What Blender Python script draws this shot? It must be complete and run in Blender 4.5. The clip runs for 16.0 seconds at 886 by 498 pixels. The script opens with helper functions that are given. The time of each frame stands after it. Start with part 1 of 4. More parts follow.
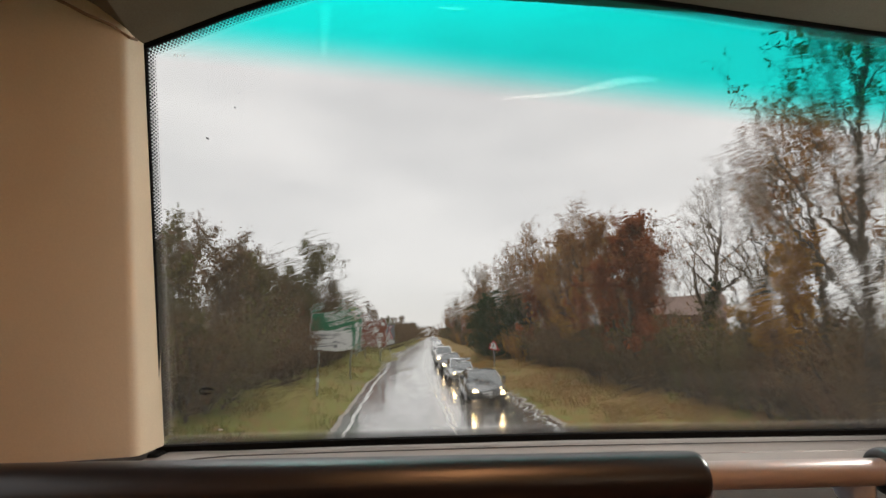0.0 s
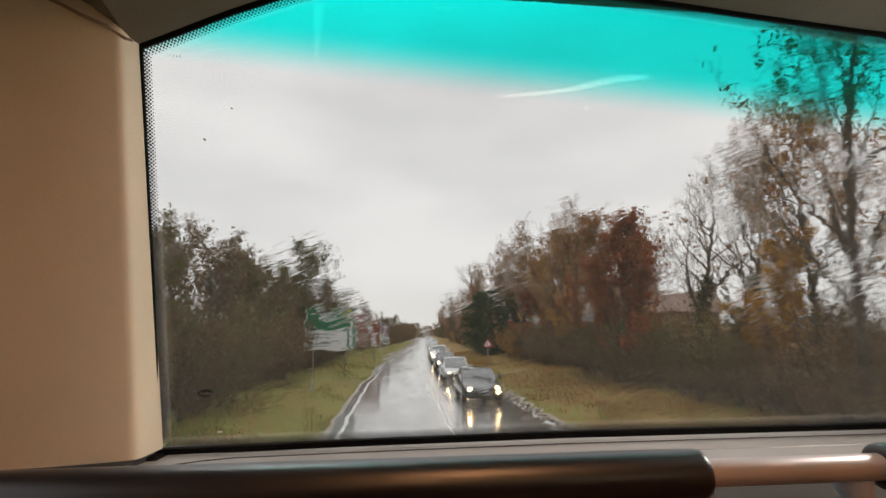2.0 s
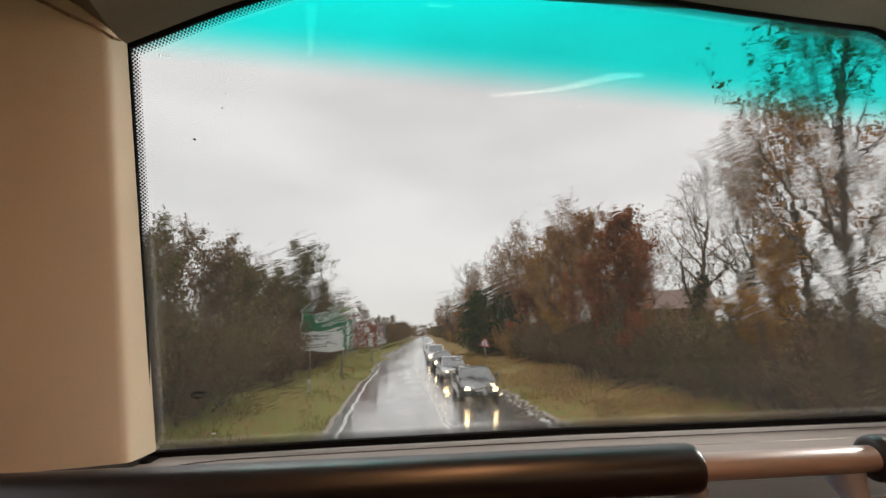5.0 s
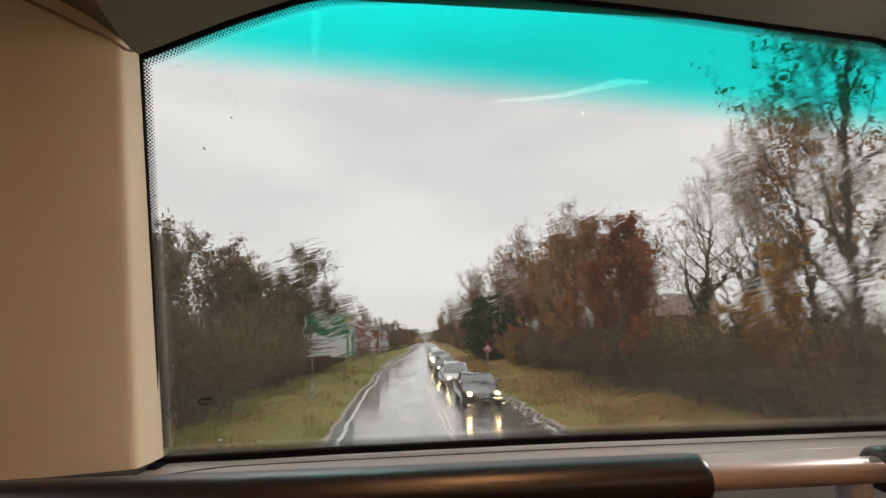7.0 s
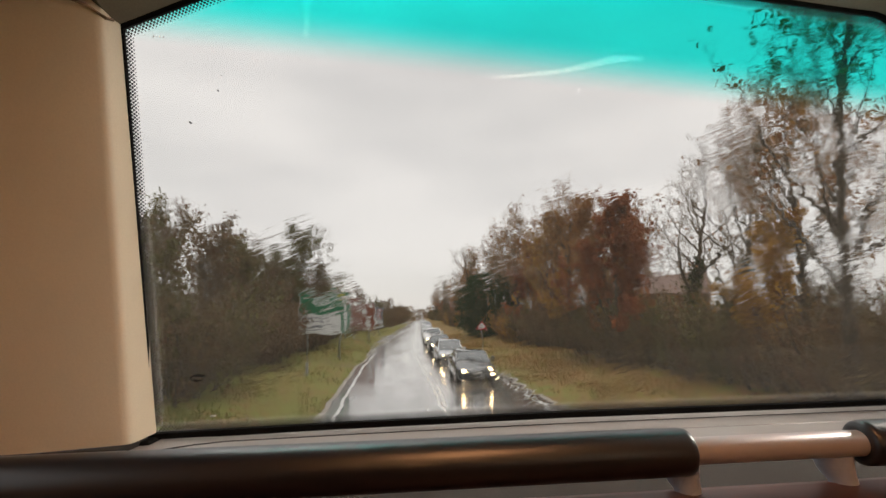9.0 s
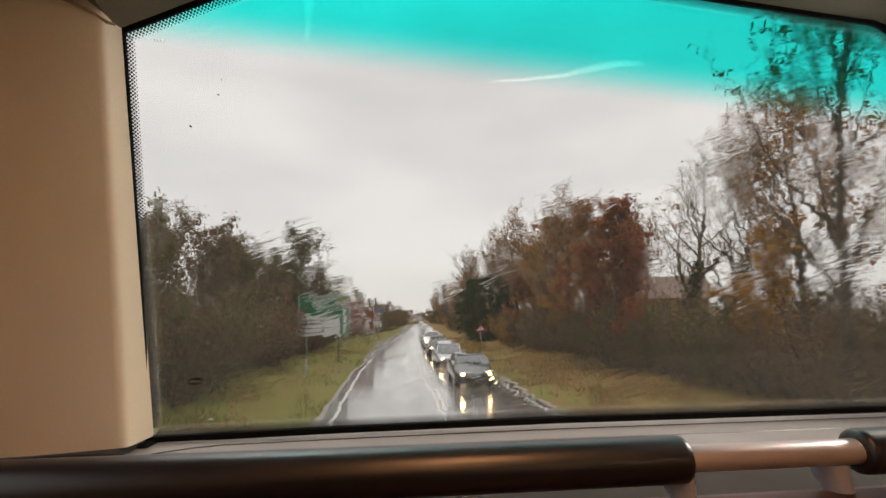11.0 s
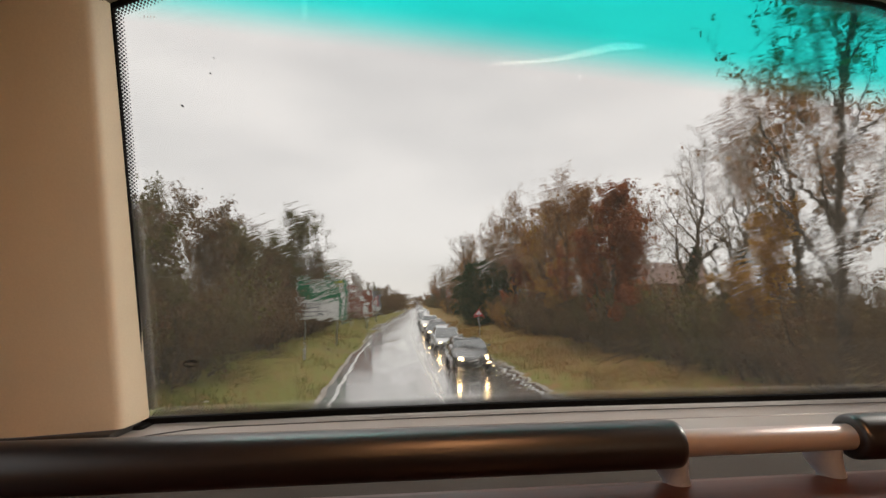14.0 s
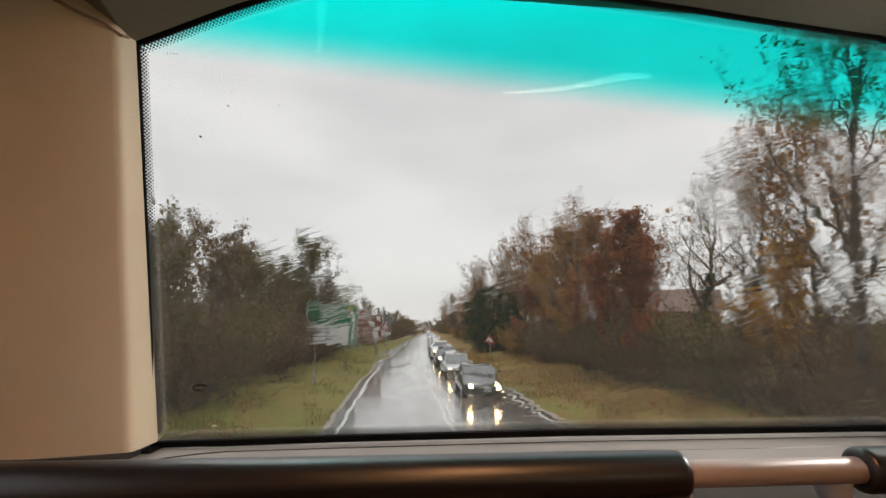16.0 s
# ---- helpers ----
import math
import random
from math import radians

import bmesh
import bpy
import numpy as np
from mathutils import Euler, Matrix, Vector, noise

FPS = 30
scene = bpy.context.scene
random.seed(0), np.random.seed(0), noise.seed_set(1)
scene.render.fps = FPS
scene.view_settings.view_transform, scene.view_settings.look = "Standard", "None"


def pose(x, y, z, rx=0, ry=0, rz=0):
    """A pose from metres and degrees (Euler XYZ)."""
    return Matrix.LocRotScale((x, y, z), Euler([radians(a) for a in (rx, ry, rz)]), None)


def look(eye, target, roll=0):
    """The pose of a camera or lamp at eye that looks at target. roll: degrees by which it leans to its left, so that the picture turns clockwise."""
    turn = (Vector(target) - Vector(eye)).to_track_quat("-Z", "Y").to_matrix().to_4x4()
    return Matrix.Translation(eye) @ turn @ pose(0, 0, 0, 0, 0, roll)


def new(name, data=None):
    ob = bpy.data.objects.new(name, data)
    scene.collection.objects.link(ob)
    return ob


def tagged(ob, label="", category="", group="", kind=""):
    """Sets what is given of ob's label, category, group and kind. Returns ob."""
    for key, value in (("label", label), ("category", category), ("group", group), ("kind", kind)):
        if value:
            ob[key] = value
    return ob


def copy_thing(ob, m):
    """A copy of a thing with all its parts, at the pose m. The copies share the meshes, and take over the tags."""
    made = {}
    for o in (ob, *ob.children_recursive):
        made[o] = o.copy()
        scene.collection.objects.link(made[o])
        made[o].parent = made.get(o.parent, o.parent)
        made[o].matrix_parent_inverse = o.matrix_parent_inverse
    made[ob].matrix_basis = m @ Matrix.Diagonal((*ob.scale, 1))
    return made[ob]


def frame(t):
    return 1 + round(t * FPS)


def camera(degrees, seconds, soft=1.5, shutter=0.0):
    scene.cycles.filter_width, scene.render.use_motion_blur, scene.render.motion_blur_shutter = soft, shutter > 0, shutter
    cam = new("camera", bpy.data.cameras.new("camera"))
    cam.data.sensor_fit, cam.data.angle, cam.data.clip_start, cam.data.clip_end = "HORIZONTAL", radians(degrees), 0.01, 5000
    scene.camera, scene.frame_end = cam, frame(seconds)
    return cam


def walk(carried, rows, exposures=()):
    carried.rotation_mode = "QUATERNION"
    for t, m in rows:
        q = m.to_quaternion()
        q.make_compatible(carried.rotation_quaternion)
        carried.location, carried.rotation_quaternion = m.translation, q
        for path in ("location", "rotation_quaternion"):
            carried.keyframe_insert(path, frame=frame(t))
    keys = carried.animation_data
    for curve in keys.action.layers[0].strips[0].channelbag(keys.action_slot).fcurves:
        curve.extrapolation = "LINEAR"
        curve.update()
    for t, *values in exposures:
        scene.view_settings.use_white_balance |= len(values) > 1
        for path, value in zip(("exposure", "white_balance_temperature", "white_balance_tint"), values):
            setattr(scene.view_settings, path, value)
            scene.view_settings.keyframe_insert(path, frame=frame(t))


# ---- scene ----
# The upper front row of a coach in the rain. EZ is the eye's height over the road;
# the cabin is built in metres from the eye, the road outside in metres from the ground.
EZ = 3.1
cam = camera(85.2, 16.0, soft=1.5)
ROWS = [
    (0, -0.0003, -0.0009, -0.0050, -5.095, 9.989, -0.174),
    (0.5, -0.0013, 0.0009, -0.0053, -5.345, 9.649, 0.307),
    (1, -0.0011, -0.0016, -0.0026, -5.315, 9.650, 0.327),
    (1.5, 0.0044, 0.0019, -0.0040, -5.517, 9.394, 0.209),
    (2, -0.0111, -0.0011, -0.0014, -5.736, 9.773, 0.347),
    (2.5, -0.0007, 0.0013, -0.0050, -5.313, 9.520, 0.343),
    (3, 0.0045, 0.0006, -0.0044, -5.568, 9.351, 0.327),
    (3.5, -0.0048, -0.0003, -0.0040, -5.762, 9.766, 0.611),
    (5.8, -0.0036, 0.0019, -0.0050, -6.125, 9.806, 1.037),
    (6, -0.0033, -0.0048, -0.0022, -6.013, 10.307, 0.993),
    (6.5, -0.0042, -0.0053, -0.0020, -6.148, 10.323, 0.566),
    (7, -0.0123, -0.0071, 0.0012, -5.804, 10.336, 0.811),
    (7.5, -0.0087, -0.0054, -0.0019, -5.486, 10.110, 0.785),
    (8, 0.0014, -0.0041, -0.0021, -5.643, 9.584, 0.554),
    (8.5, -0.0062, -0.0041, 0.0001, -6.085, 9.085, 0.767),
    (9, -0.0055, -0.0007, -0.0007, -6.441, 7.787, 0.794),
    (9.2, -0.0049, 0.0015, 0.0012, -6.622, 7.129, 0.702),
    (11.3, -0.0035, -0.0036, 0.0031, -6.524, 8.176, 0.447),
    (11.5, -0.0036, 0.0007, 0.0009, -6.582, 7.856, 0.613),
    (12, -0.0015, -0.0048, 0.0027, -6.248, 8.251, 0.491),
    (12.5, -0.0007, -0.0038, 0.0031, -6.227, 8.292, 0.410),
    (13, -0.0103, -0.0020, 0.0020, -6.734, 8.069, 0.495),
    (13.5, -0.0019, -0.0007, 0.0039, -7.009, 6.694, 0.197),
    (14, 0.0019, 0.0050, 0.0022, -6.763, 6.293, 0.141),
    (14.5, -0.0026, -0.0007, 0.0017, -6.374, 7.273, 0.233),
    (15, 0.0042, -0.0035, 0.0024, -6.043, 7.762, 0.003),
    (15.5, 0.0013, -0.0087, 0.0028, -5.819, 9.065, -0.144),
    (16, 0.0072, -0.0112, 0.0034, -5.571, 9.295, -0.355),
]
walk(cam, [(t, pose(x, y, EZ + z, 90 + pitch, roll, yaw)) for t, x, y, z, yaw, pitch, roll in ROWS],
     exposures=[(0, 0.0, 6500, 10), (6.5, 0.0, 6520, 10), (9, 0.0, 6680, 11), (14, 0.0, 6680, 11), (15.5, 0.0, 6500, 10), (16, 0.0, 6460, 9.5)])

# ---- sky and sun: heavy overcast, rain ----
world = bpy.data.worlds.new("overcast_sky")
scene.world = world
world.use_nodes = True
wn, wl = world.node_tree.nodes, world.node_tree.links
wn.clear()
w_out = wn.new("ShaderNodeOutputWorld")
w_bg = wn.new("ShaderNodeBackground")
w_sky = wn.new("ShaderNodeTexSky")
w_sky.sky_type, w_sky.sun_disc = "NISHITA", False
w_sky.sun_elevation, w_sky.sun_rotation = radians(66), radians(-25)
w_coord = wn.new("ShaderNodeTexCoord")
w_map = wn.new("ShaderNodeMapping")
w_map.inputs["Scale"].default_value = (1.5, 1.5, 4.5)
w_map.inputs["Rotation"].default_value = (0.10, 0.16, 0.3)
w_noise = wn.new("ShaderNodeTexNoise")
w_noise.inputs["Scale"].default_value = 1.1
w_noise.inputs["Detail"].default_value = 4.0
w_noise.inputs["Roughness"].default_value = 0.45
w_ramp = wn.new("ShaderNodeValToRGB")
w_ramp.color_ramp.elements[0].position, w_ramp.color_ramp.elements[0].color = 0.32, (5.15, 5.05, 5.0, 1)
w_ramp.color_ramp.elements[1].position, w_ramp.color_ramp.elements[1].color = 0.66, (7.4, 7.15, 6.95, 1)
w_mix = wn.new("ShaderNodeMix")
w_mix.data_type = "RGBA"
w_mix.inputs["Factor"].default_value = 0.93
wl.new(w_coord.outputs["Generated"], w_map.inputs["Vector"])
wl.new(w_map.outputs["Vector"], w_noise.inputs["Vector"])
wl.new(w_noise.outputs["Fac"], w_ramp.inputs["Fac"])
wl.new(w_sky.outputs["Color"], w_mix.inputs["A"])
wl.new(w_ramp.outputs["Color"], w_mix.inputs["B"])
w_sep = wn.new("ShaderNodeSeparateXYZ")
w_grad = wn.new("ShaderNodeMapRange")  # an overcast sky is brightest overhead
w_grad.interpolation_type = "SMOOTHSTEP"
w_grad.inputs["From Min"].default_value, w_grad.inputs["From Max"].default_value = 0.42, 0.95
w_grad.inputs["To Min"].default_value, w_grad.inputs["To Max"].default_value = 0.118, 0.28
wl.new(w_coord.outputs["Generated"], w_sep.inputs["Vector"])
wl.new(w_sep.outputs["Z"], w_grad.inputs["Value"])
wl.new(w_grad.outputs["Result"], w_bg.inputs["Strength"])
wl.new(w_mix.outputs["Result"], w_bg.inputs["Color"])
wl.new(w_bg.outputs["Background"], w_out.inputs["Surface"])

sun = new("sun", bpy.data.lights.new("sun", "SUN"))
sun.data.energy, sun.data.angle, sun.data.color = 0.8, radians(25), (1.0, 0.97, 0.93)
sun.matrix_world = look((0, 0, 60), (5, -11, 33))
# fill lamp added in the side opening to brighten the pillar's inner strip
side_light = new("side_fill_lamp", bpy.data.lights.new("side_fill_lamp", "AREA"))
side_light.data.shape, side_light.data.size, side_light.data.size_y = "RECTANGLE", 0.16, 0.30
side_light.data.spread = radians(105)  # narrowed to keep its light off the shelf
side_light.data.energy, side_light.data.color = 6.0, (1.0, 0.96, 0.88)
side_light.matrix_world = look((1.60, 0.885, EZ + 0.46), (0.0, 0.885, EZ + 0.30))


# ---- materials ----
def nodes_of(name):
    m = bpy.data.materials.new(name)
    m.use_nodes = True
    t = m.node_tree
    return m, t.nodes, t.links, t.nodes["Principled BSDF"]


def mixed(n, l, fac, a, b):
    """A colour between a and b; each may be a colour or a socket."""
    k = n.new("ShaderNodeMix")
    k.data_type = "RGBA"
    l.new(fac, k.inputs["Factor"])
    for sock, v in ((k.inputs["A"], a), (k.inputs["B"], b)):
        if isinstance(v, tuple):
            sock.default_value = (*v, 1)
        else:
            l.new(v, sock)
    return k.outputs["Result"]


def noise_of(n, l, scale, detail=3, space="Object", stretch=(1, 1, 1), rough=0.55, turn=0):
    """Noise, drawn out by stretch; turn: degrees by which its grain leans in the x-z plane."""
    c, mp, t = n.new("ShaderNodeTexCoord"), n.new("ShaderNodeMapping"), n.new("ShaderNodeTexNoise")
    mp.vector_type = "TEXTURE"
    mp.inputs["Scale"].default_value = tuple(1 / v for v in stretch)
    mp.inputs["Rotation"].default_value = (0, radians(turn), 0)
    t.inputs["Scale"].default_value, t.inputs["Detail"].default_value = scale, detail
    t.inputs["Roughness"].default_value = rough
    l.new(c.outputs[space], mp.inputs["Vector"])
    l.new(mp.outputs["Vector"], t.inputs["Vector"])
    return t.outputs["Fac"]


def ramped(n, l, fac, lo, hi):
    r = n.new("ShaderNodeMapRange")
    r.inputs["From Min"].default_value, r.inputs["From Max"].default_value = lo, hi
    l.new(fac, r.inputs["Value"])
    return r.outputs["Result"]


def surface(name, dark, light, rough=0.6, grain=40.0, patch=3.0, bump=0.002, metal=0.0, stretch=(1, 1, 1), spread=0.0, coat=0.0, gloss_var=0.12, shine=0.5):
    """Two scales of colour variation, roughness variation and fine relief. spread: variation from piece to piece."""
    m, n, l, p = nodes_of(name)
    fine = noise_of(n, l, grain, 4, stretch=stretch)
    big = noise_of(n, l, patch, 3)
    col = mixed(n, l, ramped(n, l, fine, 0.3, 0.7), dark, light)
    mean = tuple((a + b) / 2 * 0.82 for a, b in zip(dark, light))
    k = n.new("ShaderNodeMath")
    k.operation = "MULTIPLY"
    l.new(ramped(n, l, big, 0.35, 0.75), k.inputs[0])
    k.inputs[1].default_value = 0.55
    col = mixed(n, l, k.outputs[0], col, mean)
    if spread:
        info, hsv = n.new("ShaderNodeObjectInfo"), n.new("ShaderNodeHueSaturation")
        r = n.new("ShaderNodeMapRange")
        r.inputs["To Min"].default_value, r.inputs["To Max"].default_value = 1 - spread, 1 + spread
        l.new(info.outputs["Random"], r.inputs["Value"])
        l.new(r.outputs["Result"], hsv.inputs["Value"])
        l.new(col, hsv.inputs["Color"])
        col = hsv.outputs["Color"]
    l.new(col, p.inputs["Base Color"])
    rr = n.new("ShaderNodeMapRange")
    rr.inputs["To Min"].default_value, rr.inputs["To Max"].default_value = max(rough - gloss_var, 0.03), min(rough + gloss_var, 1)
    l.new(big, rr.inputs["Value"])
    l.new(rr.outputs["Result"], p.inputs["Roughness"])
    p.inputs["Metallic"].default_value, p.inputs["Coat Weight"].default_value, p.inputs["Specular IOR Level"].default_value = metal, coat, shine
    if bump:
        b = n.new("ShaderNodeBump")
        b.inputs["Strength"].default_value, b.inputs["Distance"].default_value = 0.6, bump
        l.new(fine, b.inputs["Height"])
        l.new(b.outputs["Normal"], p.inputs["Normal"])
    return m


def leaf_material(name, a, b, c):
    """Leaves: the colour goes from clump to clump and from leaf to leaf."""
    m, n, l, p = nodes_of(name)
    geo = n.new("ShaderNodeNewGeometry")
    big = noise_of(n, l, 0.9, 2)
    col = mixed(n, l, geo.outputs["Random Per Island"], a, b)
    col = mixed(n, l, ramped(n, l, big, 0.42, 0.62), col, c)
    l.new(col, p.inputs["Base Color"])
    p.inputs["Roughness"].default_value, p.inputs["Specular IOR Level"].default_value = 0.65, 0.12
    glow, both = n.new("ShaderNodeBsdfTranslucent"), n.new("ShaderNodeMixShader")  # thin leaves let light through
    l.new(col, glow.inputs["Color"])
    both.inputs["Fac"].default_value = 0.4
    l.new(p.outputs["BSDF"], both.inputs[1])
    l.new(glow.outputs["BSDF"], both.inputs[2])
    l.new(both.outputs["Shader"], n["Material Output"].inputs["Surface"])
    return m


def glowing(name, colour, strength):
    m, n, l, p = nodes_of(name)
    p.inputs["Base Color"].default_value = (*colour, 1)
    p.inputs["Emission Color"].default_value = (*colour, 1)
    p.inputs["Emission Strength"].default_value = strength
    return m


def wet_road(name):
    m, n, l, p = nodes_of(name)
    fine = noise_of(n, l, 60, 4)
    film = noise_of(n, l, 0.55, 4, stretch=(2.2, 0.35, 1))
    l.new(mixed(n, l, ramped(n, l, fine, 0.3, 0.7), (0.055, 0.055, 0.057), (0.10, 0.098, 0.096)), p.inputs["Base Color"])
    r = n.new("ShaderNodeMapRange")
    r.inputs["From Min"].default_value, r.inputs["From Max"].default_value = 0.3, 0.7
    r.inputs["To Min"].default_value, r.inputs["To Max"].default_value = 0.09, 0.30
    l.new(film, r.inputs["Value"])
    l.new(r.outputs["Result"], p.inputs["Roughness"])
    p.inputs["Coat Weight"].default_value, p.inputs["Coat Roughness"].default_value = 0.75, 0.12
    b = n.new("ShaderNodeBump")
    b.inputs["Strength"].default_value, b.inputs["Distance"].default_value = 0.2, 0.003
    l.new(fine, b.inputs["Height"])
    l.new(b.outputs["Normal"], p.inputs["Normal"])
    return m


def wet_glass(name, rain=True):
    """Windscreen glass: a teal sun band along the top, and a film of running rain that bends what is seen through it."""
    m, n, l, p = nodes_of(name)
    n.remove(p)
    out = n["Material Output"]
    g = n.new("ShaderNodeBsdfRefraction" if rain else "ShaderNodeBsdfGlass")
    g.inputs["IOR"].default_value, g.inputs["Roughness"].default_value = 1.45, 0.003
    c, sep = n.new("ShaderNodeTexCoord"), n.new("ShaderNodeSeparateXYZ")
    l.new(c.outputs["Object"], sep.inputs["Vector"])
    k = n.new("ShaderNodeMath")
    k.operation, k.inputs[1].default_value = "MULTIPLY_ADD", 0.060
    l.new(sep.outputs["X"], k.inputs[0])
    l.new(sep.outputs["Z"], k.inputs[2])
    r = n.new("ShaderNodeMapRange")
    r.interpolation_type = "SMOOTHSTEP"
    r.inputs["From Min"].default_value, r.inputs["From Max"].default_value = 0.495, 0.60
    l.new(k.outputs[0], r.inputs["Value"])
    l.new(mixed(n, l, r.outputs["Result"], (0.985, 0.99, 0.985), (0.05, 0.955, 0.915)), g.inputs["Color"])
    if rain:
        drops = noise_of(n, l, 44, 2, stretch=(0.34, 1.0, 1.8), rough=0.4, turn=-14)
        runs = noise_of(n, l, 15, 2, stretch=(0.35, 1.0, 1.7), rough=0.4, turn=-8)
        beads = ramped(n, l, noise_of(n, l, 88, 2, stretch=(0.26, 1.0, 1.7), rough=0.45, turn=-20), 0.56, 0.66)
        patch = noise_of(n, l, 6.5, 3)
        wet, wettest = ramped(n, l, patch, 0.42, 0.66), ramped(n, l, patch, 0.50, 0.62)

        def sum_of(x, y, k, z):
            """x * y * k + z"""
            m1, m2 = n.new("ShaderNodeMath"), n.new("ShaderNodeMath")
            m1.operation, m2.operation, m2.inputs[1].default_value = "MULTIPLY", "MULTIPLY_ADD", k
            for value, sock in ((x, m1.inputs[0]), (y, m1.inputs[1]), (z, m2.inputs[2])):
                if value is None:
                    sock.default_value = 1.0 if sock == m1.inputs[1] else 0.0
                else:
                    l.new(value, sock)
            l.new(m1.outputs[0], m2.inputs[0])
            return m2.outputs[0]

        b = n.new("ShaderNodeBump")
        b.inputs["Strength"].default_value, b.inputs["Distance"].default_value = 1.0, 0.00042
        l.new(sum_of(beads, wettest, 0.36, sum_of(drops, wet, 1.0, sum_of(runs, None, 1.3, None))), b.inputs["Height"])
        l.new(b.outputs["Normal"], g.inputs["Normal"])
        blur = n.new("ShaderNodeMapRange")
        blur.inputs["To Min"].default_value, blur.inputs["To Max"].default_value = 0.035, 0.085
        l.new(wet, blur.inputs["Value"])
        l.new(blur.outputs["Result"], g.inputs["Roughness"])
    film, both = n.new("ShaderNodeBsdfTranslucent"), n.new("ShaderNodeMixShader")  # scatter of wet glass, also lifting the darks in place of rain haze outside
    film.inputs["Color"].default_value = (0.95, 0.92, 0.76, 1)
    both.inputs["Fac"].default_value = 0.013
    l.new(g.outputs["BSDF"], both.inputs[1])
    l.new(film.outputs["BSDF"], both.inputs[2])
    l.new(both.outputs["Shader"], out.inputs["Surface"])
    return m


def milky(name, share=0.022):
    """Clear film that scatters some of the light behind it."""
    m, n, l, p = nodes_of(name)
    n.remove(p)
    clear, film, both = n.new("ShaderNodeBsdfTransparent"), n.new("ShaderNodeBsdfTranslucent"), n.new("ShaderNodeMixShader")
    film.inputs["Color"].default_value = (0.9, 0.88, 0.84, 1)
    both.inputs["Fac"].default_value = share
    l.new(clear.outputs["BSDF"], both.inputs[1])
    l.new(film.outputs["BSDF"], both.inputs[2])
    l.new(both.outputs["Shader"], n["Material Output"].inputs["Surface"])
    return m


M_MILKY = milky("milky_film")
M_GLASS = wet_glass("wet_windscreen_glass")
M_GLASS_INSIDE = wet_glass("dry_windscreen_glass", False)
M_TRIM = surface("cream_vinyl", (0.76, 0.635, 0.465), (0.81, 0.685, 0.505), 0.62, 260, 2.5, 0.0004)
M_HEADER = surface("dark_olive_lining", (0.142, 0.115, 0.076), (0.174, 0.142, 0.094), 0.85, 300, 3, 0.0005)
M_SHELF = surface("grey_dash_plastic", (0.27, 0.245, 0.225), (0.31, 0.28, 0.255), 0.36, 350, 4, 0.0003)
M_SHELF_DARK = surface("dark_grey_dash_plastic", (0.042, 0.036, 0.031), (0.056, 0.048, 0.041), 0.75, 350, 4, 0.0003, shine=0.15)
M_SEAM = surface("dark_seam", (0.03, 0.028, 0.026), (0.04, 0.038, 0.035), 0.7, 90, 4, 0.0)
M_PAD = surface("black_foam_sleeve", (0.007, 0.0055, 0.007), (0.011, 0.0085, 0.011), 0.34, 40, 6, 0.0, gloss_var=0.02, shine=0.9)
M_RAIL = surface("pale_satin_steel", (0.50, 0.45, 0.45), (0.56, 0.50, 0.50), 0.42, 120, 8, 0.0, metal=0.35, stretch=(0.05, 1, 1), gloss_var=0.0)
M_BRACKET = surface("grey_cast_bracket", (0.30, 0.32, 0.38), (0.35, 0.37, 0.43), 0.30, 120, 8, 0.0)
M_RUBBER = surface("black_rubber", (0.004, 0.004, 0.004), (0.007, 0.007, 0.007), 0.8, 150, 8, 0.0002, shine=0.15)
M_FRIT = surface("black_ceramic_dots", (0.006, 0.006, 0.007), (0.01, 0.01, 0.01), 0.5, 50, 8, 0.0)
M_JOINT = surface("brown_trim_joint", (0.27, 0.18, 0.11), (0.32, 0.21, 0.13), 0.7, 60, 4, 0.0)
M_WOOD = surface("red_brown_panel", (0.060, 0.015, 0.007), (0.085, 0.022, 0.010), 0.42, 60, 4, 0.0006, stretch=(0.2, 1, 1))
M_CABIN = surface("cabin_lining", (0.40, 0.33, 0.25), (0.46, 0.38, 0.29), 0.8, 120, 2, 0.0004)
M_CARPET = surface("dark_carpet", (0.05, 0.035, 0.03), (0.08, 0.05, 0.045), 0.95, 180, 3, 0.002)
M_LAMP = glowing("warm_cabin_lamp", (1.0, 0.47, 0.20), 18.0)
M_ROAD = wet_road("wet_asphalt")
M_PAINT = surface("worn_road_paint", (0.30, 0.30, 0.29), (0.58, 0.58, 0.55), 0.35, 12, 1.5, 0.001)
M_GRIT = surface("gritty_road_edge", (0.12, 0.10, 0.085), (0.24, 0.21, 0.18), 0.5, 14, 1.0, 0.004)
M_BARK = surface("wet_bark", (0.05, 0.04, 0.031), (0.12, 0.098, 0.077), 0.8, 9, 1.2, 0.01, stretch=(1, 1, 0.25), spread=0.35, shine=0.2)
M_TWIG = surface("wet_twigs", (0.10, 0.076, 0.048), (0.21, 0.163, 0.105), 0.8, 5, 0.8, 0.0, spread=0.35, shine=0.15)
M_CRIMSON = leaf_material("red_brown_leaves", (0.23, 0.066, 0.026), (0.34, 0.12, 0.042), (0.18, 0.06, 0.03))
M_IVY = leaf_material("ivy_leaves", (0.018, 0.030, 0.012), (0.045, 0.065, 0.022), (0.03, 0.04, 0.015))
M_RUST = leaf_material("rust_leaves", (0.24, 0.115, 0.045), (0.38, 0.205, 0.075), (0.22, 0.095, 0.04))
M_GOLD = leaf_material("golden_leaves", (0.38, 0.19, 0.035), (0.52, 0.30, 0.06), (0.30, 0.14, 0.035))
M_DRAB = leaf_material("drab_winter_leaves", (0.10, 0.062, 0.033), (0.19, 0.125, 0.058), (0.14, 0.075, 0.045))
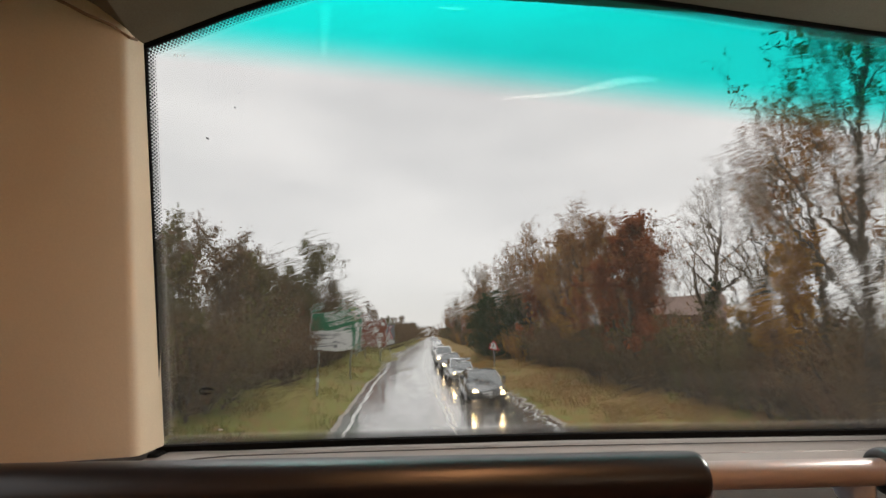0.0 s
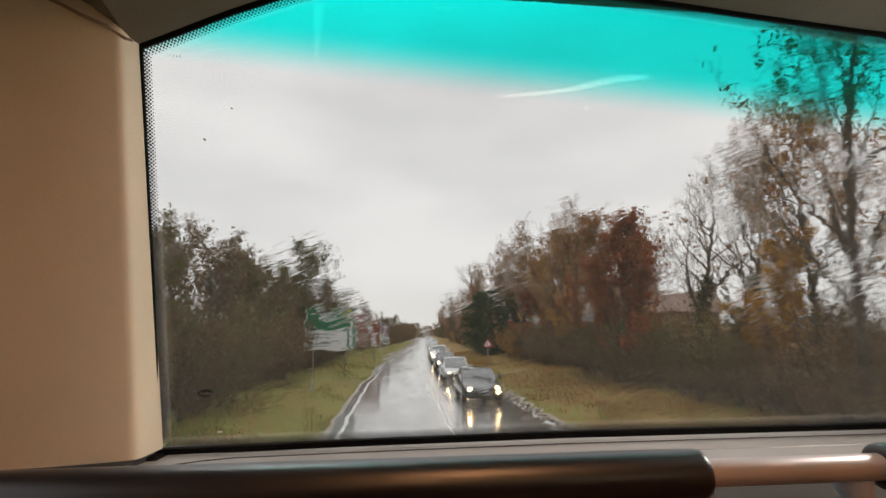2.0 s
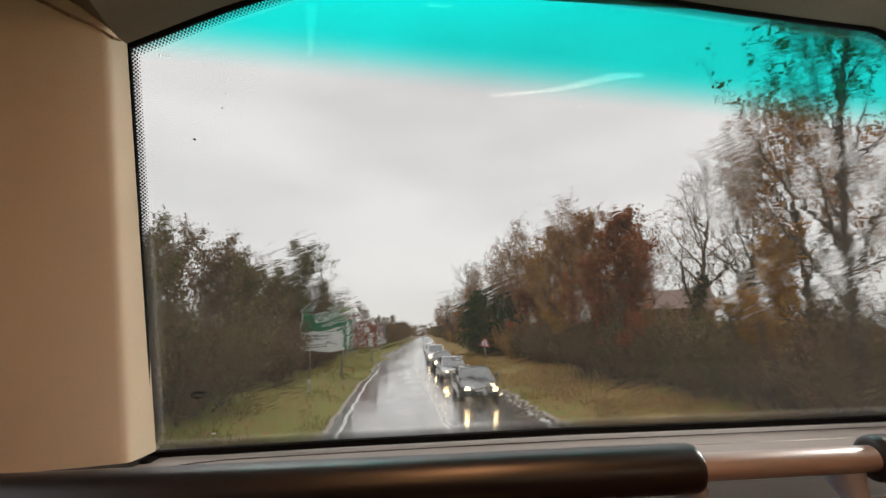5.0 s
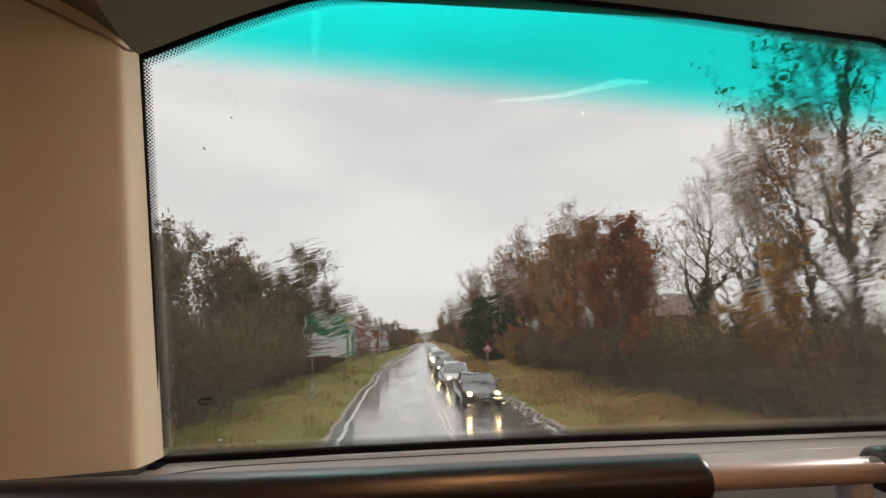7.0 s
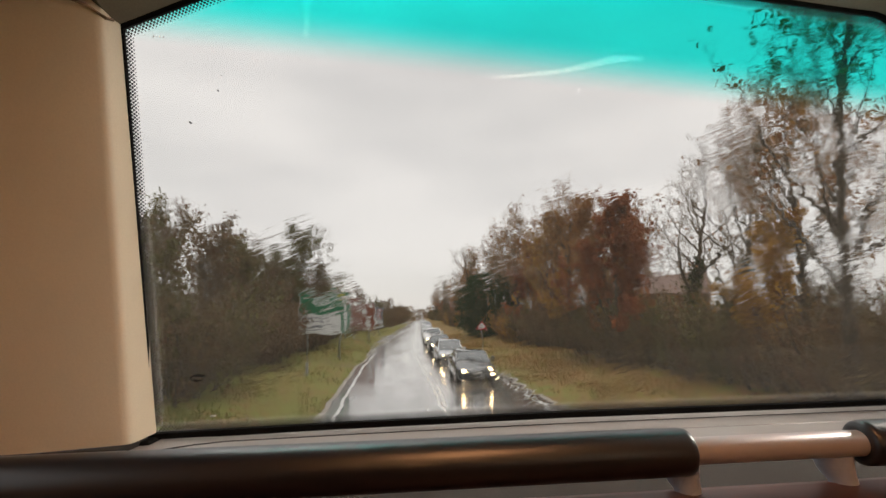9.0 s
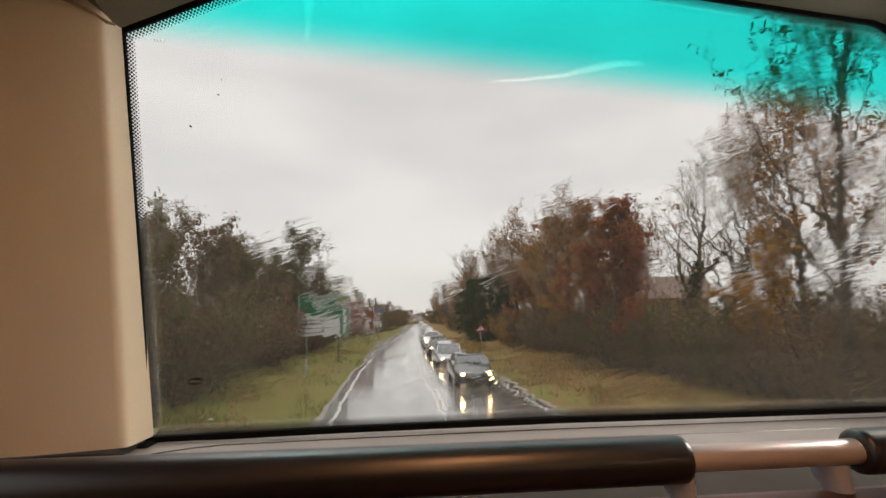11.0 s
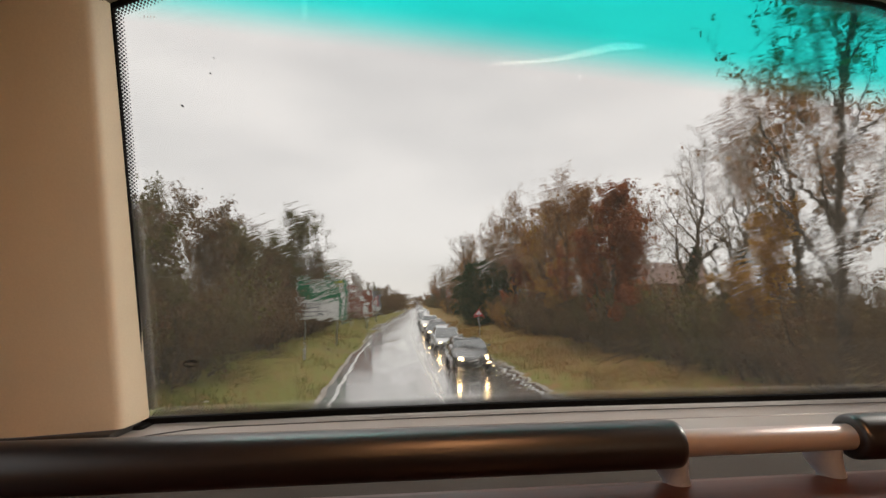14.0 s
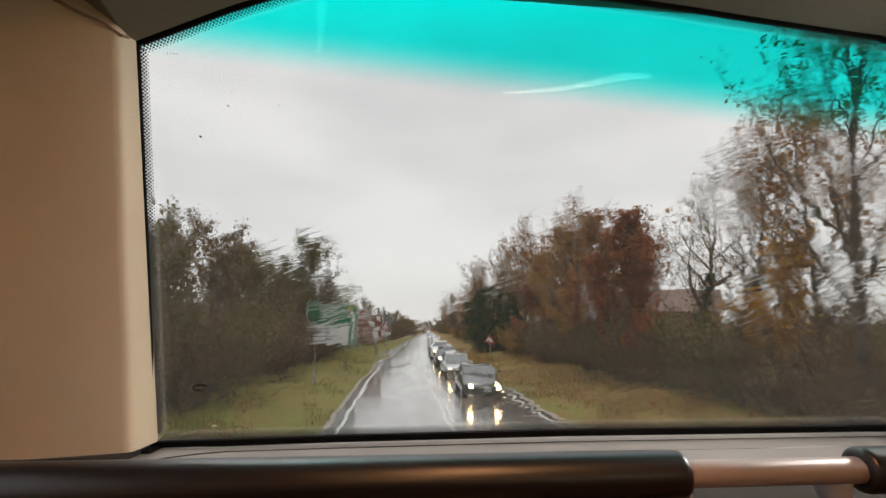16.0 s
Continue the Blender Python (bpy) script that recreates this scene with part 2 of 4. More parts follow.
M_OLIVE = leaf_material("olive_leaves", (0.075, 0.07, 0.025), (0.15, 0.14, 0.045), (0.11, 0.085, 0.04))
M_PLUM = leaf_material("plum_brown_twigs", (0.12, 0.068, 0.040), (0.19, 0.118, 0.062), (0.10, 0.068, 0.036))
M_DARKGREEN = leaf_material("evergreen_leaves", (0.016, 0.036, 0.015), (0.040, 0.068, 0.028), (0.026, 0.046, 0.018))


def ground_material(name):
    """Verge grass with brown fallen leaves, worn to mud in places."""
    m, n, l, p = nodes_of(name)
    fine, mid, big = noise_of(n, l, 22, 4), noise_of(n, l, 1.7, 4), noise_of(n, l, 0.22, 3)
    grass = mixed(n, l, ramped(n, l, fine, 0.3, 0.7), (0.084, 0.090, 0.014), (0.158, 0.158, 0.030))
    litter = mixed(n, l, ramped(n, l, fine, 0.35, 0.65), (0.13, 0.07, 0.022), (0.23, 0.13, 0.045))
    c, sep, fall, more = n.new("ShaderNodeTexCoord"), n.new("ShaderNodeSeparateXYZ"), n.new("ShaderNodeMapRange"), n.new("ShaderNodeMath")
    l.new(c.outputs["Object"], sep.inputs["Vector"])
    l.new(sep.outputs["X"], fall.inputs["Value"])  # the leaves lie thickest on the wood's side
    fall.inputs["From Min"].default_value, fall.inputs["From Max"].default_value = 5.0, 10.0
    fall.inputs["To Min"].default_value, fall.inputs["To Max"].default_value = -0.02, 0.13
    more.operation = "ADD"
    l.new(mid, more.inputs[0])
    l.new(fall.outputs["Result"], more.inputs[1])
    col = mixed(n, l, ramped(n, l, more.outputs[0], 0.46, 0.66), grass, litter)
    col = mixed(n, l, ramped(n, l, big, 0.6, 0.75), col, (0.10, 0.075, 0.045))
    l.new(col, p.inputs["Base Color"])
    p.inputs["Roughness"].default_value, p.inputs["Specular IOR Level"].default_value = 0.75, 0.12
    b = n.new("ShaderNodeBump")
    b.inputs["Strength"].default_value, b.inputs["Distance"].default_value = 0.8, 0.05
    l.new(fine, b.inputs["Height"])
    l.new(b.outputs["Normal"], p.inputs["Normal"])
    return m


M_GROUND = ground_material("verge_grass")


# ---- building helpers ----
def part(name, bm, material, parent=None, label="", smooth=False):
    """Links a bmesh, or (vertices, faces), as ONE mesh object, under a thing or a part where one is given."""
    me = bpy.data.meshes.new(name)
    if isinstance(bm, tuple):
        me.from_pydata(bm[0], [], bm[1])
    else:
        bm.to_mesh(me)
        bm.free()
    me.materials.append(material)
    if smooth:
        me.polygons.foreach_set("use_smooth", [True] * len(me.polygons))
    me.update()
    ob = new(name, me)
    ob.parent = parent
    if label:
        tagged(ob, label)
    return ob


def base(name, m=None, **tags):
    ob = new(name)
    ob.matrix_world = m or Matrix()
    ob.empty_display_size = 0.1
    return tagged(ob, **tags)


def box(x0, y0, z0, x1, y1, z1, bevel=0.0, segs=2, bm=None):
    own = bm or bmesh.new()
    made = bmesh.ops.create_cube(own, size=1.0, matrix=Matrix.LocRotScale(((x0 + x1) / 2, (y0 + y1) / 2, (z0 + z1) / 2), None, (x1 - x0, y1 - y0, z1 - z0)))
    if bevel:
        edges = list({e for v in made["verts"] for e in v.link_edges})
        bmesh.ops.bevel(own, geom=edges, offset=bevel, segments=segs, affect="EDGES", profile=0.5)
    return own


def cyl(p, q, r, r2=None, n=16, bm=None, caps=True):
    own = bm or bmesh.new()
    p, q = Vector(p), Vector(q)
    turn = (q - p).to_track_quat("Z", "Y").to_matrix().to_4x4()
    bmesh.ops.create_cone(own, cap_ends=caps, segments=n, radius1=r, radius2=r if r2 is None else r2, depth=(q - p).length, matrix=Matrix.Translation((p + q) / 2) @ turn)
    return own


def sheet(rows, thick=None):
    """A surface through rows of points; thick gives it a back at that offset."""
    verts, faces, k = [], [], len(rows[0])
    for r in rows:
        verts += [tuple(v) for v in r]
    for i in range(len(rows) - 1):
        for j in range(k - 1):
            a = i * k + j
            faces.append((a, a + 1, a + k + 1, a + k))
    if thick is not None:
        n0 = len(verts)
        verts += [tuple(Vector(v) + Vector(thick)) for v in verts]
        faces += [tuple(n0 + i for i in reversed(f)) for f in faces[:]]
        rim = [j for j in range(k)] + [i * k + k - 1 for i in range(1, len(rows))] + [(len(rows) - 1) * k + j for j in range(k - 2, -1, -1)] + [i * k for i in range(len(rows) - 2, 0, -1)]
        for a, b in zip(rim, rim[1:] + rim[:1]):
            faces.append((b, a, a + n0, b + n0))
    return verts, faces


def tubes(strands, sides):
    """Tapered tubes along polylines [(points, radii)], as (vertices, faces)."""
    verts, faces = [], []
    ring = [(math.cos(2 * math.pi * i / sides), math.sin(2 * math.pi * i / sides)) for i in range(sides)]
    for pts, radii in strands:
        start = len(verts)
        for i, p in enumerate(pts):
            d = pts[min(i + 1, len(pts) - 1)] - pts[max(i - 1, 0)]
            a = d.orthogonal().normalized()
            b = d.cross(a).normalized()
            for c, s in ring:
                verts.append(tuple(p + (a * c + b * s) * radii[i]))
        for i in range(len(pts) - 1):
            for j in range(sides):
                q, r = start + i * sides + j, start + i * sides + (j + 1) % sides
                faces.append((q, r, r + sides, q + sides))
    return verts, faces


# ---- the cabin front ----
RAKE = -0.2976


def on_glass(x, z, off=0.0):
    """A point of the raked windscreen; off: metres towards the cabin."""
    return Vector((x, 1.15 + RAKE * (z + 0.247) - off * 0.958, z - off * 0.285))


OUTLINE = [(-0.511, -0.250), (-0.12, -0.242), (0.40, -0.236), (1.35, -0.237), (1.35, 0.51), (1.118, 0.636), (1.098, 0.647), (1.070, 0.654), (1.009, 0.657), (0.869, 0.666), (0.733, 0.675), (0.60, 0.685), (0.472, 0.692), (0.261, 0.700), (0.05, 0.697), (-0.135, 0.684), (-0.205, 0.668), (-0.281, 0.642), (-0.336, 0.622), (-0.39, 0.600), (-0.443, 0.578), (-0.511, 0.550)]


def inset(poly, d):
    """The outline, counter-clockwise, moved inwards by d, corner by corner."""
    out, n = [], len(poly)
    for i in range(n):
        a, b, c = (Vector(poly[(i + k) % n]) for k in (-1, 0, 1))
        u, v = (b - a).normalized(), (c - b).normalized()
        nu, nv = Vector((-u.y, u.x)), Vector((-v.y, v.x))
        out.append(b + (nu + nv) * (d / (1 + nu.dot(nv))))
    return out


coach = Matrix.Translation((0, 0, EZ))

pane_v = [on_glass(x, z) for x, z in inset(OUTLINE, -0.012)] + [on_glass(x, z, -0.006) for x, z in inset(OUTLINE, -0.012)]
k = len(OUTLINE)
windscreen = part("window_1", (pane_v, [tuple(range(k))[::-1], tuple(range(k, 2 * k))] + [(i, (i + 1) % k, k + (i + 1) % k, k + i) for i in range(k)]), M_GLASS)
bm = bmesh.new()
bm.from_mesh(windscreen.data)
bmesh.ops.recalc_face_normals(bm, faces=bm.faces)
bm.to_mesh(windscreen.data)
bm.free()
windscreen.data.materials.append(M_GLASS_INSIDE)  # the rain lies on the outer face alone
windscreen.data.polygons[0].material_index = 1
windscreen.matrix_world = coach
windscreen.visible_shadow = False
tagged(windscreen, "rain-wet raked coach windscreen with a teal sun band", "windscreen", kind="structure")


def ring(d0, d1, o0, o1):
    a, b = inset(OUTLINE, d0), inset(OUTLINE, d1)
    v = [on_glass(x, z, o0) for x, z in a] + [on_glass(x, z, o0) for x, z in b] + [on_glass(x, z, o1) for x, z in a] + [on_glass(x, z, o1) for x, z in b]
    f = []
    for i in range(k):
        j = (i + 1) % k
        f += [(i, j, k + j, k + i), (2 * k + i, 3 * k + i, 3 * k + j, 2 * k + j), (k + i, k + j, 3 * k + j, 3 * k + i), (i, 2 * k + i, 2 * k + j, j)]
    return v, f


part("rubber_seal", ring(-0.005, 0.0075, 0.010, 0.0015), M_RUBBER, windscreen, "black rubber seal round the glass")
part("milky_edge", ring(0.007, 0.0275, 0.0009, 0.0007), M_MILKY, windscreen, "pale bonded edge behind the dots")
dots_v, dots_f = [], []
corners = [Vector(c) for c in OUTLINE]
edges = [(a, (b - a).normalized(), (b - a).length) for a, b in zip(corners, corners[1:] + corners[:1])]
for row, rad in enumerate((0.0026, 0.0025, 0.0022, 0.0015)):
    d = 0.0086 + 0.0040 * row
    for a, along, length in edges:
        count = max(int(length / 0.0067), 1)
        for s in range(count):
            c = a + along * (length * (s + 0.25 + 0.5 * (row % 2)) / count) + Vector((-along.y, along.x)) * d
            if any(w.dot(along) < 0.95 and (c - e).dot(Vector((-w.y, w.x))) < d - 0.0008 for e, w, _ in edges):
                continue
            first = len(dots_v)
            dots_v += [on_glass(c.x + rad * math.cos(h), c.y + rad * math.sin(h), 0.0012) for h in (0.3, 1.35, 2.4, 3.44, 4.49, 5.54)]
            dots_f.append(tuple(range(first, first + 6)))
tagged(part("dotted_border", (dots_v, dots_f), M_FRIT, windscreen, "black ceramic dots fading into the glass"), kind="stuff")
# small marks on the glass: a maker's stamp, a stuck insect, specks
stamp_bm = bmesh.new()
for i in range(4):
    x = -0.4535 + i * 0.0058
    o = on_glass(x, 0.5365, 0.0012)
    bmesh.ops.create_cube(stamp_bm, size=1.0, matrix=Matrix.LocRotScale(o, None, (0.0028, 0.0004, 0.0055 if i in (0, 3) else 0.0045)))
part("glass_stamp", stamp_bm, milky("faint_print", 0.35), windscreen, "small grey unreadable stamp")
mark = []
for a0, a1, r in ((0.4, 4.6, 0.017), (0.2, 2.6, 0.011), (3.4, 5.6, 0.011)):
    pts = [on_glass(-0.409 + r * math.cos(a0 + (a1 - a0) * i / 9), -0.128 + 0.45 * r * math.sin(a0 + (a1 - a0) * i / 9), 0.0014) for i in range(10)]
    mark.append((pts, [0.0006 + 0.0007 * math.sin(i / 9 * math.pi) for i in range(10)]))
part("glass_badge", tubes(mark, 5), M_RUBBER, windscreen, "small black swirl mark")
for x, z, r in ((-0.395, 0.384, 0.0027), (-0.340, 0.4445, 0.0019), (-0.332, 0.472, 0.0014), (-0.24, 0.45, 0.0012), (0.30, 0.37, 0.0012)):
    sp = bmesh.new()
    bmesh.ops.create_icosphere(sp, subdivisions=1, radius=r, matrix=Matrix.LocRotScale(on_glass(x, z, 0.0016), Euler((0.2, 0.7, 0)), (1.5, 0.35, 0.7)))
    part("speck", sp, M_SEAM, windscreen)
chip = bmesh.new()
bmesh.ops.create_icosphere(chip, subdivisions=1, radius=0.0042, matrix=Matrix.LocRotScale(on_glass(-0.384, -0.2115, 0.0012), None, (1.6, 0.25, 0.5)))
part("sticker_scrap", chip, surface("pale_scrap", (0.62, 0.60, 0.55), (0.72, 0.70, 0.64), 0.6, 90, 4, 0.0), windscreen, "small pale scrap stuck to the glass")

# pillar cover: a rounded transverse panel with a pale return to the glass
PLAN = [(-0.509, 1.150), (-0.510, 1.112), (-0.512, 1.078), (-0.5135, 1.064), (-0.5155, 1.0565), (-0.519, 1.0515), (-0.5265, 1.0480), (-0.556, 1.0398), (-0.60, 1.028), (-0.66, 1.014), (-0.80, 1.000), (-0.93, 0.998)]
LEAN = [RAKE, -0.278, -0.262, -0.258, -0.256, -0.254, -0.252, -0.248, -0.238, -0.22, -0.20, -0.20]
rows = []
for i in range(13):
    z = -0.244 + 0.0745 * i
    reach = 0.0065 - 0.0045 * i / 12  # the cover laps over the seal, most at its foot
    rows.append([(x + reach * max(0.0, 1 - max(j - 4, 0) / 4), y + LEAN[j] * (z + 0.247), z) for j, (x, y) in enumerate(PLAN)])
pillar = part("pillar_cover", sheet(rows, (-0.012, 0.004, 0.0)), M_TRIM, smooth=True)
pillar.matrix_world = coach
tagged(pillar, "plain beige vinyl windscreen pillar cover with rounded edge", "pillar trim", kind="structure")
pillar.data.set_sharp_from_angle(angle=radians(50))
# black block that puts the corner's shade into the shape
part("corner_shade_block", box(-0.530, 1.100, -0.285, -0.494, 1.165, -0.2520, 0.008, 3), M_RUBBER, pillar, "black block standing in for the shade in the corner")
# solid dark box in place of the shaded gap below the cover
foot = part("foot_shade_block", box(-0.93, 1.018, -0.285, -0.514, 1.14, -0.246, 0.004), M_SEAM, pillar, "dark block standing in for the shaded gap under the cover")

# header lining over the glass, running back to the roof
head = [(-0.93, 0.79, 0.79), (-0.624, 0.838, 0.614), (-0.556, 0.85, 0.581), (-0.531, 0.870, 0.564), (-0.516, 0.892, 0.551)] + [tuple(on_glass(x, z + 0.001, 0.011)) for x, z in OUTLINE[::-1][:-4]]
rows = []
for s, up in ((0.0, 0.0), (0.02, -0.004), (0.05, 0.0), (0.16, 0.018), (0.32, 0.04), (0.6, 0.07)):
    rows.append([(x, y - s, z + up * (1.0 if z > 0.4 else 0.0)) for x, y, z in head])
header = part("header_lining", sheet(rows, (0, 0.01, 0.03)), M_HEADER, smooth=True)
header.matrix_world = coach
tagged(header, "dark olive fabric lining over the windscreen", "header lining", kind="structure")
header.data.set_sharp_from_angle(angle=radians(28))
# welt along the joint of pillar cover and header
groove = [Vector((x, 1.026 - 0.24 * (z + 0.247) - 0.004 + 0.2 * max(-0.60 - x, 0) ** 2, z)) for x, z in ((-0.78, 0.648), (-0.72, 0.622), (-0.648, 0.592), (-0.60, 0.571), (-0.571, 0.557))] + [Vector((-0.531, 0.841, 0.545)), Vector((-0.5075, 0.858, 0.533)), Vector((-0.5055, 0.876, 0.541))]
part("groove", tubes([(groove, [0.003] * 8)], 6), M_JOINT, pillar, "brown joint line")
welt = [(Vector((x, y - 0.006, z - 0.004)), 0.0) for x, y, z in head[:5]]
part("welt", tubes([([p for p, _ in welt], [0.005] * 5)], 8), M_TRIM, header, "beige piping", smooth=True)

# dash shelf under the glass
PROFILE = [(1.163, -0.242), (1.161, -0.2585), (1.150, -0.2595), (1.095, -0.259), (1.05, -0.2575), (0.99, -0.256), (0.93, -0.2555), (0.895, -0.2575), (0.878, -0.262), (0.872, -0.270), (0.872, -0.30)]
PROFILE_FRONT = [(0.868, -0.268), (0.85, -0.272), (0.74, -0.300), (0.62, -0.332), (0.588, -0.345), (0.586, -0.40)]
xs = [-0.93, -0.70, -0.52, -0.46, -0.40, -0.30, -0.15, 0.1, 0.4, 0.7, 1.0, 1.3, 1.62]
shelf = part("dash_shelf", sheet([[(x, y, z) for y, z in PROFILE] for x in xs], (0, 0.0, -0.04)), M_SHELF, smooth=True)
shelf.matrix_world = coach
tagged(shelf, "light grey moulded plastic shelf under the windscreen", "dash shelf", kind="structure")
pts = [Vector((x, y, z)) for x, y, z in ((-0.475, 1.030, -0.2568), (-0.447, 1.052, -0.2572), (-0.425, 1.068, -0.2576), (-0.402, 1.084, -0.2582), (-0.347, 1.104, -0.2586), (-0.232, 1.112, -0.2588), (-0.115, 1.120, -0.2590), (0.15, 1.134, -0.2592), (0.401, 1.144, -0.2593), (1.6, 1.148, -0.2594))]
part("shelf_seam", tubes([(pts, [0.0019] * len(pts))], 6), M_SEAM, shelf, "thin dark panel joint")
pts = [Vector((x, 1.046, -0.2574)) for x in (-0.44, -0.2, 0.1, 0.6, 1.6)]
part("shelf_ridge", tubes([(pts, [0.0011] * len(pts))], 6), M_SHELF, shelf, "fine raised moulding line")
part("shelf_front", sheet([[(x, y, z) for y, z in PROFILE_FRONT] for x in xs], (0, 0.0, -0.04)), M_SHELF_DARK, shelf, "dark grey sloping shelf front", smooth=True)
panel = part("front_panel", sheet([[(x, 0.584, -0.30), (x, 0.584, -0.222), (x, 0.578, -0.2125), (x, 0.560, -0.209), (x, 0.50, -0.212), (x, 0.455, -0.222), (x, 0.440, -0.245), (x, 0.436, -1.2)] for x in (-0.93, -0.3, 0.3, 0.9, 1.62)], (0, 0.002, -0.02)), M_WOOD, smooth=True)
panel.matrix_world = coach
tagged(panel, "red-brown lower front panel with a rounded top edge", "front panel", kind="structure")

# hand rail: pale tube with black foam sleeves on two cast brackets
rail = base("hand_rail", coach, label="pale painted hand rail with black foam sleeves", category="hand rail")
RZ, RY = -0.1645, 0.56


def sleeve(x0, x1):
    pts, rad = [], []
    for x, r in ((x0, 0.018), (x0 + 0.001, 0.0238), (x0 + 0.004, 0.0264), (x0 + 0.010, 0.0271), ((x0 + x1) / 2, 0.0273), (x1 - 0.010, 0.0271), (x1 - 0.004, 0.0264), (x1 - 0.001, 0.0238), (x1, 0.018)):
        pts.append(Vector((x, RY, RZ)))
        rad.append(r)
    v, f = tubes([(pts, rad)], 36)
    n = len(v)
    return v, f + [tuple(range(36))[::-1], tuple(range(n - 36, n))]


part("tube", cyl((-0.92, RY, RZ), (1.60, RY, RZ), 0.0153, n=32), M_RAIL, rail, "pale painted steel tube", smooth=True)
for x0, x1 in ((-0.88, 0.347), (0.572, 1.55)):
    part("foam_sleeve", sleeve(x0, x1), M_PAD, rail, "black foam sleeve", smooth=True).data.set_sharp_from_angle(angle=radians(40))
for x in (0.342, 0.545, -0.80, 1.50):
    shape = ((0.0, 0.012, -0.004, 0.012), (0.0, 0.012, -0.012, 0.0205), (0.001, 0.012, -0.018, 0.0215), (0.001, 0.010, -0.026, 0.0200), (0.002, 0.007, -0.034, 0.0175), (0.003, 0.004, -0.041, 0.015), (0.003, 0.003, -0.048, 0.0155))
    pts = [Vector((x + dx, RY + dy, RZ + dz)) for dx, dy, dz, _ in shape]
    part("bracket", tubes([(pts, [s[3] for s in shape])], 24), M_BRACKET, rail, "grey cast bracket", smooth=True)

# ---- the rest of the cabin, unseen: roof, floor, side walls with openings cut for light, rear wall ----
X0, X1, Y0, Y1, ZF, ZR = -0.93, 1.62, -6.0, 1.14, -1.25, 0.86


def wall(name, x, thick, label):
    bm = bmesh.new()
    box(min(x, x + thick), Y0, -2.75, max(x, x + thick), Y1, -0.20, bm=bm)
    box(min(x, x + thick), Y0, 0.62, max(x, x + thick), Y1, ZR, bm=bm)
    # openings placed for light: east for the fill lamp, west for the sleeve's sheen
    for a, b in ((Y0, 0.79), (0.98, Y1)) if x > 0 else ((Y0, -0.5), (0.45, Y1)):
        box(min(x, x + thick), a, -0.197, max(x, x + thick), b, 0.617, bm=bm)
    ob = part(name, bm, M_CABIN)
    ob.matrix_world = coach
    return tagged(ob, label, "wall", kind="structure")


wall("wall_west", X0, -0.05, "unseen beige lined side wall with an opening cut for light")
wall("wall_east", X1, 0.05, "unseen beige lined side wall with an opening cut for light")
for name, b, mat, lab in (("floor", (X0, Y0, ZF - 0.05, X1, Y1, ZF), M_CARPET, "dark carpeted coach floor"),
                          ("ceiling", (X0 - 0.05, Y0, ZR, X1 + 0.05, 0.42, ZR + 0.04), M_CABIN, "beige lined coach roof"),
                          ("wall_south", (X0, Y0 - 0.05, -2.75, X1, Y0, ZR), M_CABIN, "beige lined rear wall")):
    ob = part(name, box(*b), mat)
    ob.matrix_world = coach
    tagged(ob, lab, name.split("_")[0], kind="structure")
nose = part("wall_north", box(X0, 1.17, -2.75, X1, 1.20, -0.29), M_CABIN)
nose.matrix_world = coach
tagged(nose, "coach front wall under the windscreen", "wall", kind="structure")
# unseen roof closing, stepped down to shade the pillar cover's top from the lamp
brow = part("roof_shade_step", sheet([[(x, 0.12, ZR), (x, 0.15, 0.715), (x, 0.18, 0.70), (x, 0.30, 0.72), (x, 0.80, 0.80), (x, 0.93, 0.715)] for x in (X0, -0.3, 0.4, 1.1, X1)], (0, 0, 0.03)), M_CABIN)
brow.matrix_world = coach
tagged(brow, "unseen roof step that keeps lamp light off the pillar cover's top", "roof", kind="structure")
for y in (-0.36, -1.75):
    lamp = base("ceiling_lamp", coach @ pose(0.35, y, ZR), label="warm strip lamp on the coach ceiling", category="ceiling lamp", group="cabin lamps")
    part("diffuser", box(-0.09, -0.35, -0.030, 0.09, 0.35, -0.008, 0.006), M_LAMP, lamp, "glowing warm diffuser")
    part("frame", box(-0.11, -0.37, -0.008, 0.11, 0.37, 0.0, 0.002), M_SHELF, lamp)

# unseen glowing strips, added and shaped so that the windscreen mirrors two pale streaks
for name, way, radii, side, glow, lab in (
        ("stair_light", ((1.585, -1.12, 0.448), (1.585, -1.32, 0.436), (1.585, -1.55, 0.416), (1.585, -2.03, 0.335), (1.585, -2.7, 0.225), (1.585, -3.44, 0.13), (1.585, -5.8, -0.15)), (0.006, 0.020, 0.026, 0.024, 0.019, 0.017, 0.016), 0.02, 7.0, "unseen glowing strip added for the slanting streak in the windscreen"),
        ("pillar_light", ((-0.74, -3.1, 0.84), (-0.75, -3.03, 0.66), (-0.76, -2.95, 0.40)), (0.055, 0.045, 0.012), -0.02, 3.2, "unseen glowing strip added for the upright streak in the windscreen")):
    t = base(name, coach, label=lab, category="light strip")
    pts = [Vector(p) for p in way]
    part("tube", tubes([(pts, radii)], 12), glowing(name + "_glow", (1.0, 0.88, 0.70), glow), t, smooth=True)
    part("mount", tubes([([p + Vector((side, 0, 0)) for p in pts], [r * 0.8 for r in radii])], 8), M_SHELF, t)


for y, z in ((-3.3, -0.03), (-2.15, 0.13)):
    t = base("wall_lamp", coach @ pose(1.615, y, z), label="tiny lit lamp on the beige side wall", category="wall lamp", group="small wall lamps")
    part("bezel", cyl((0, 0, 0), (-0.012, 0, 0), 0.028, n=16), M_SHELF, t)
    part("lens", cyl((-0.0125, 0, 0), (-0.018, 0, 0), 0.02, 0.015, n=16), glowing("small_lamp_glow", (1.0, 0.92, 0.8), 6.0), t, "small glowing lens")
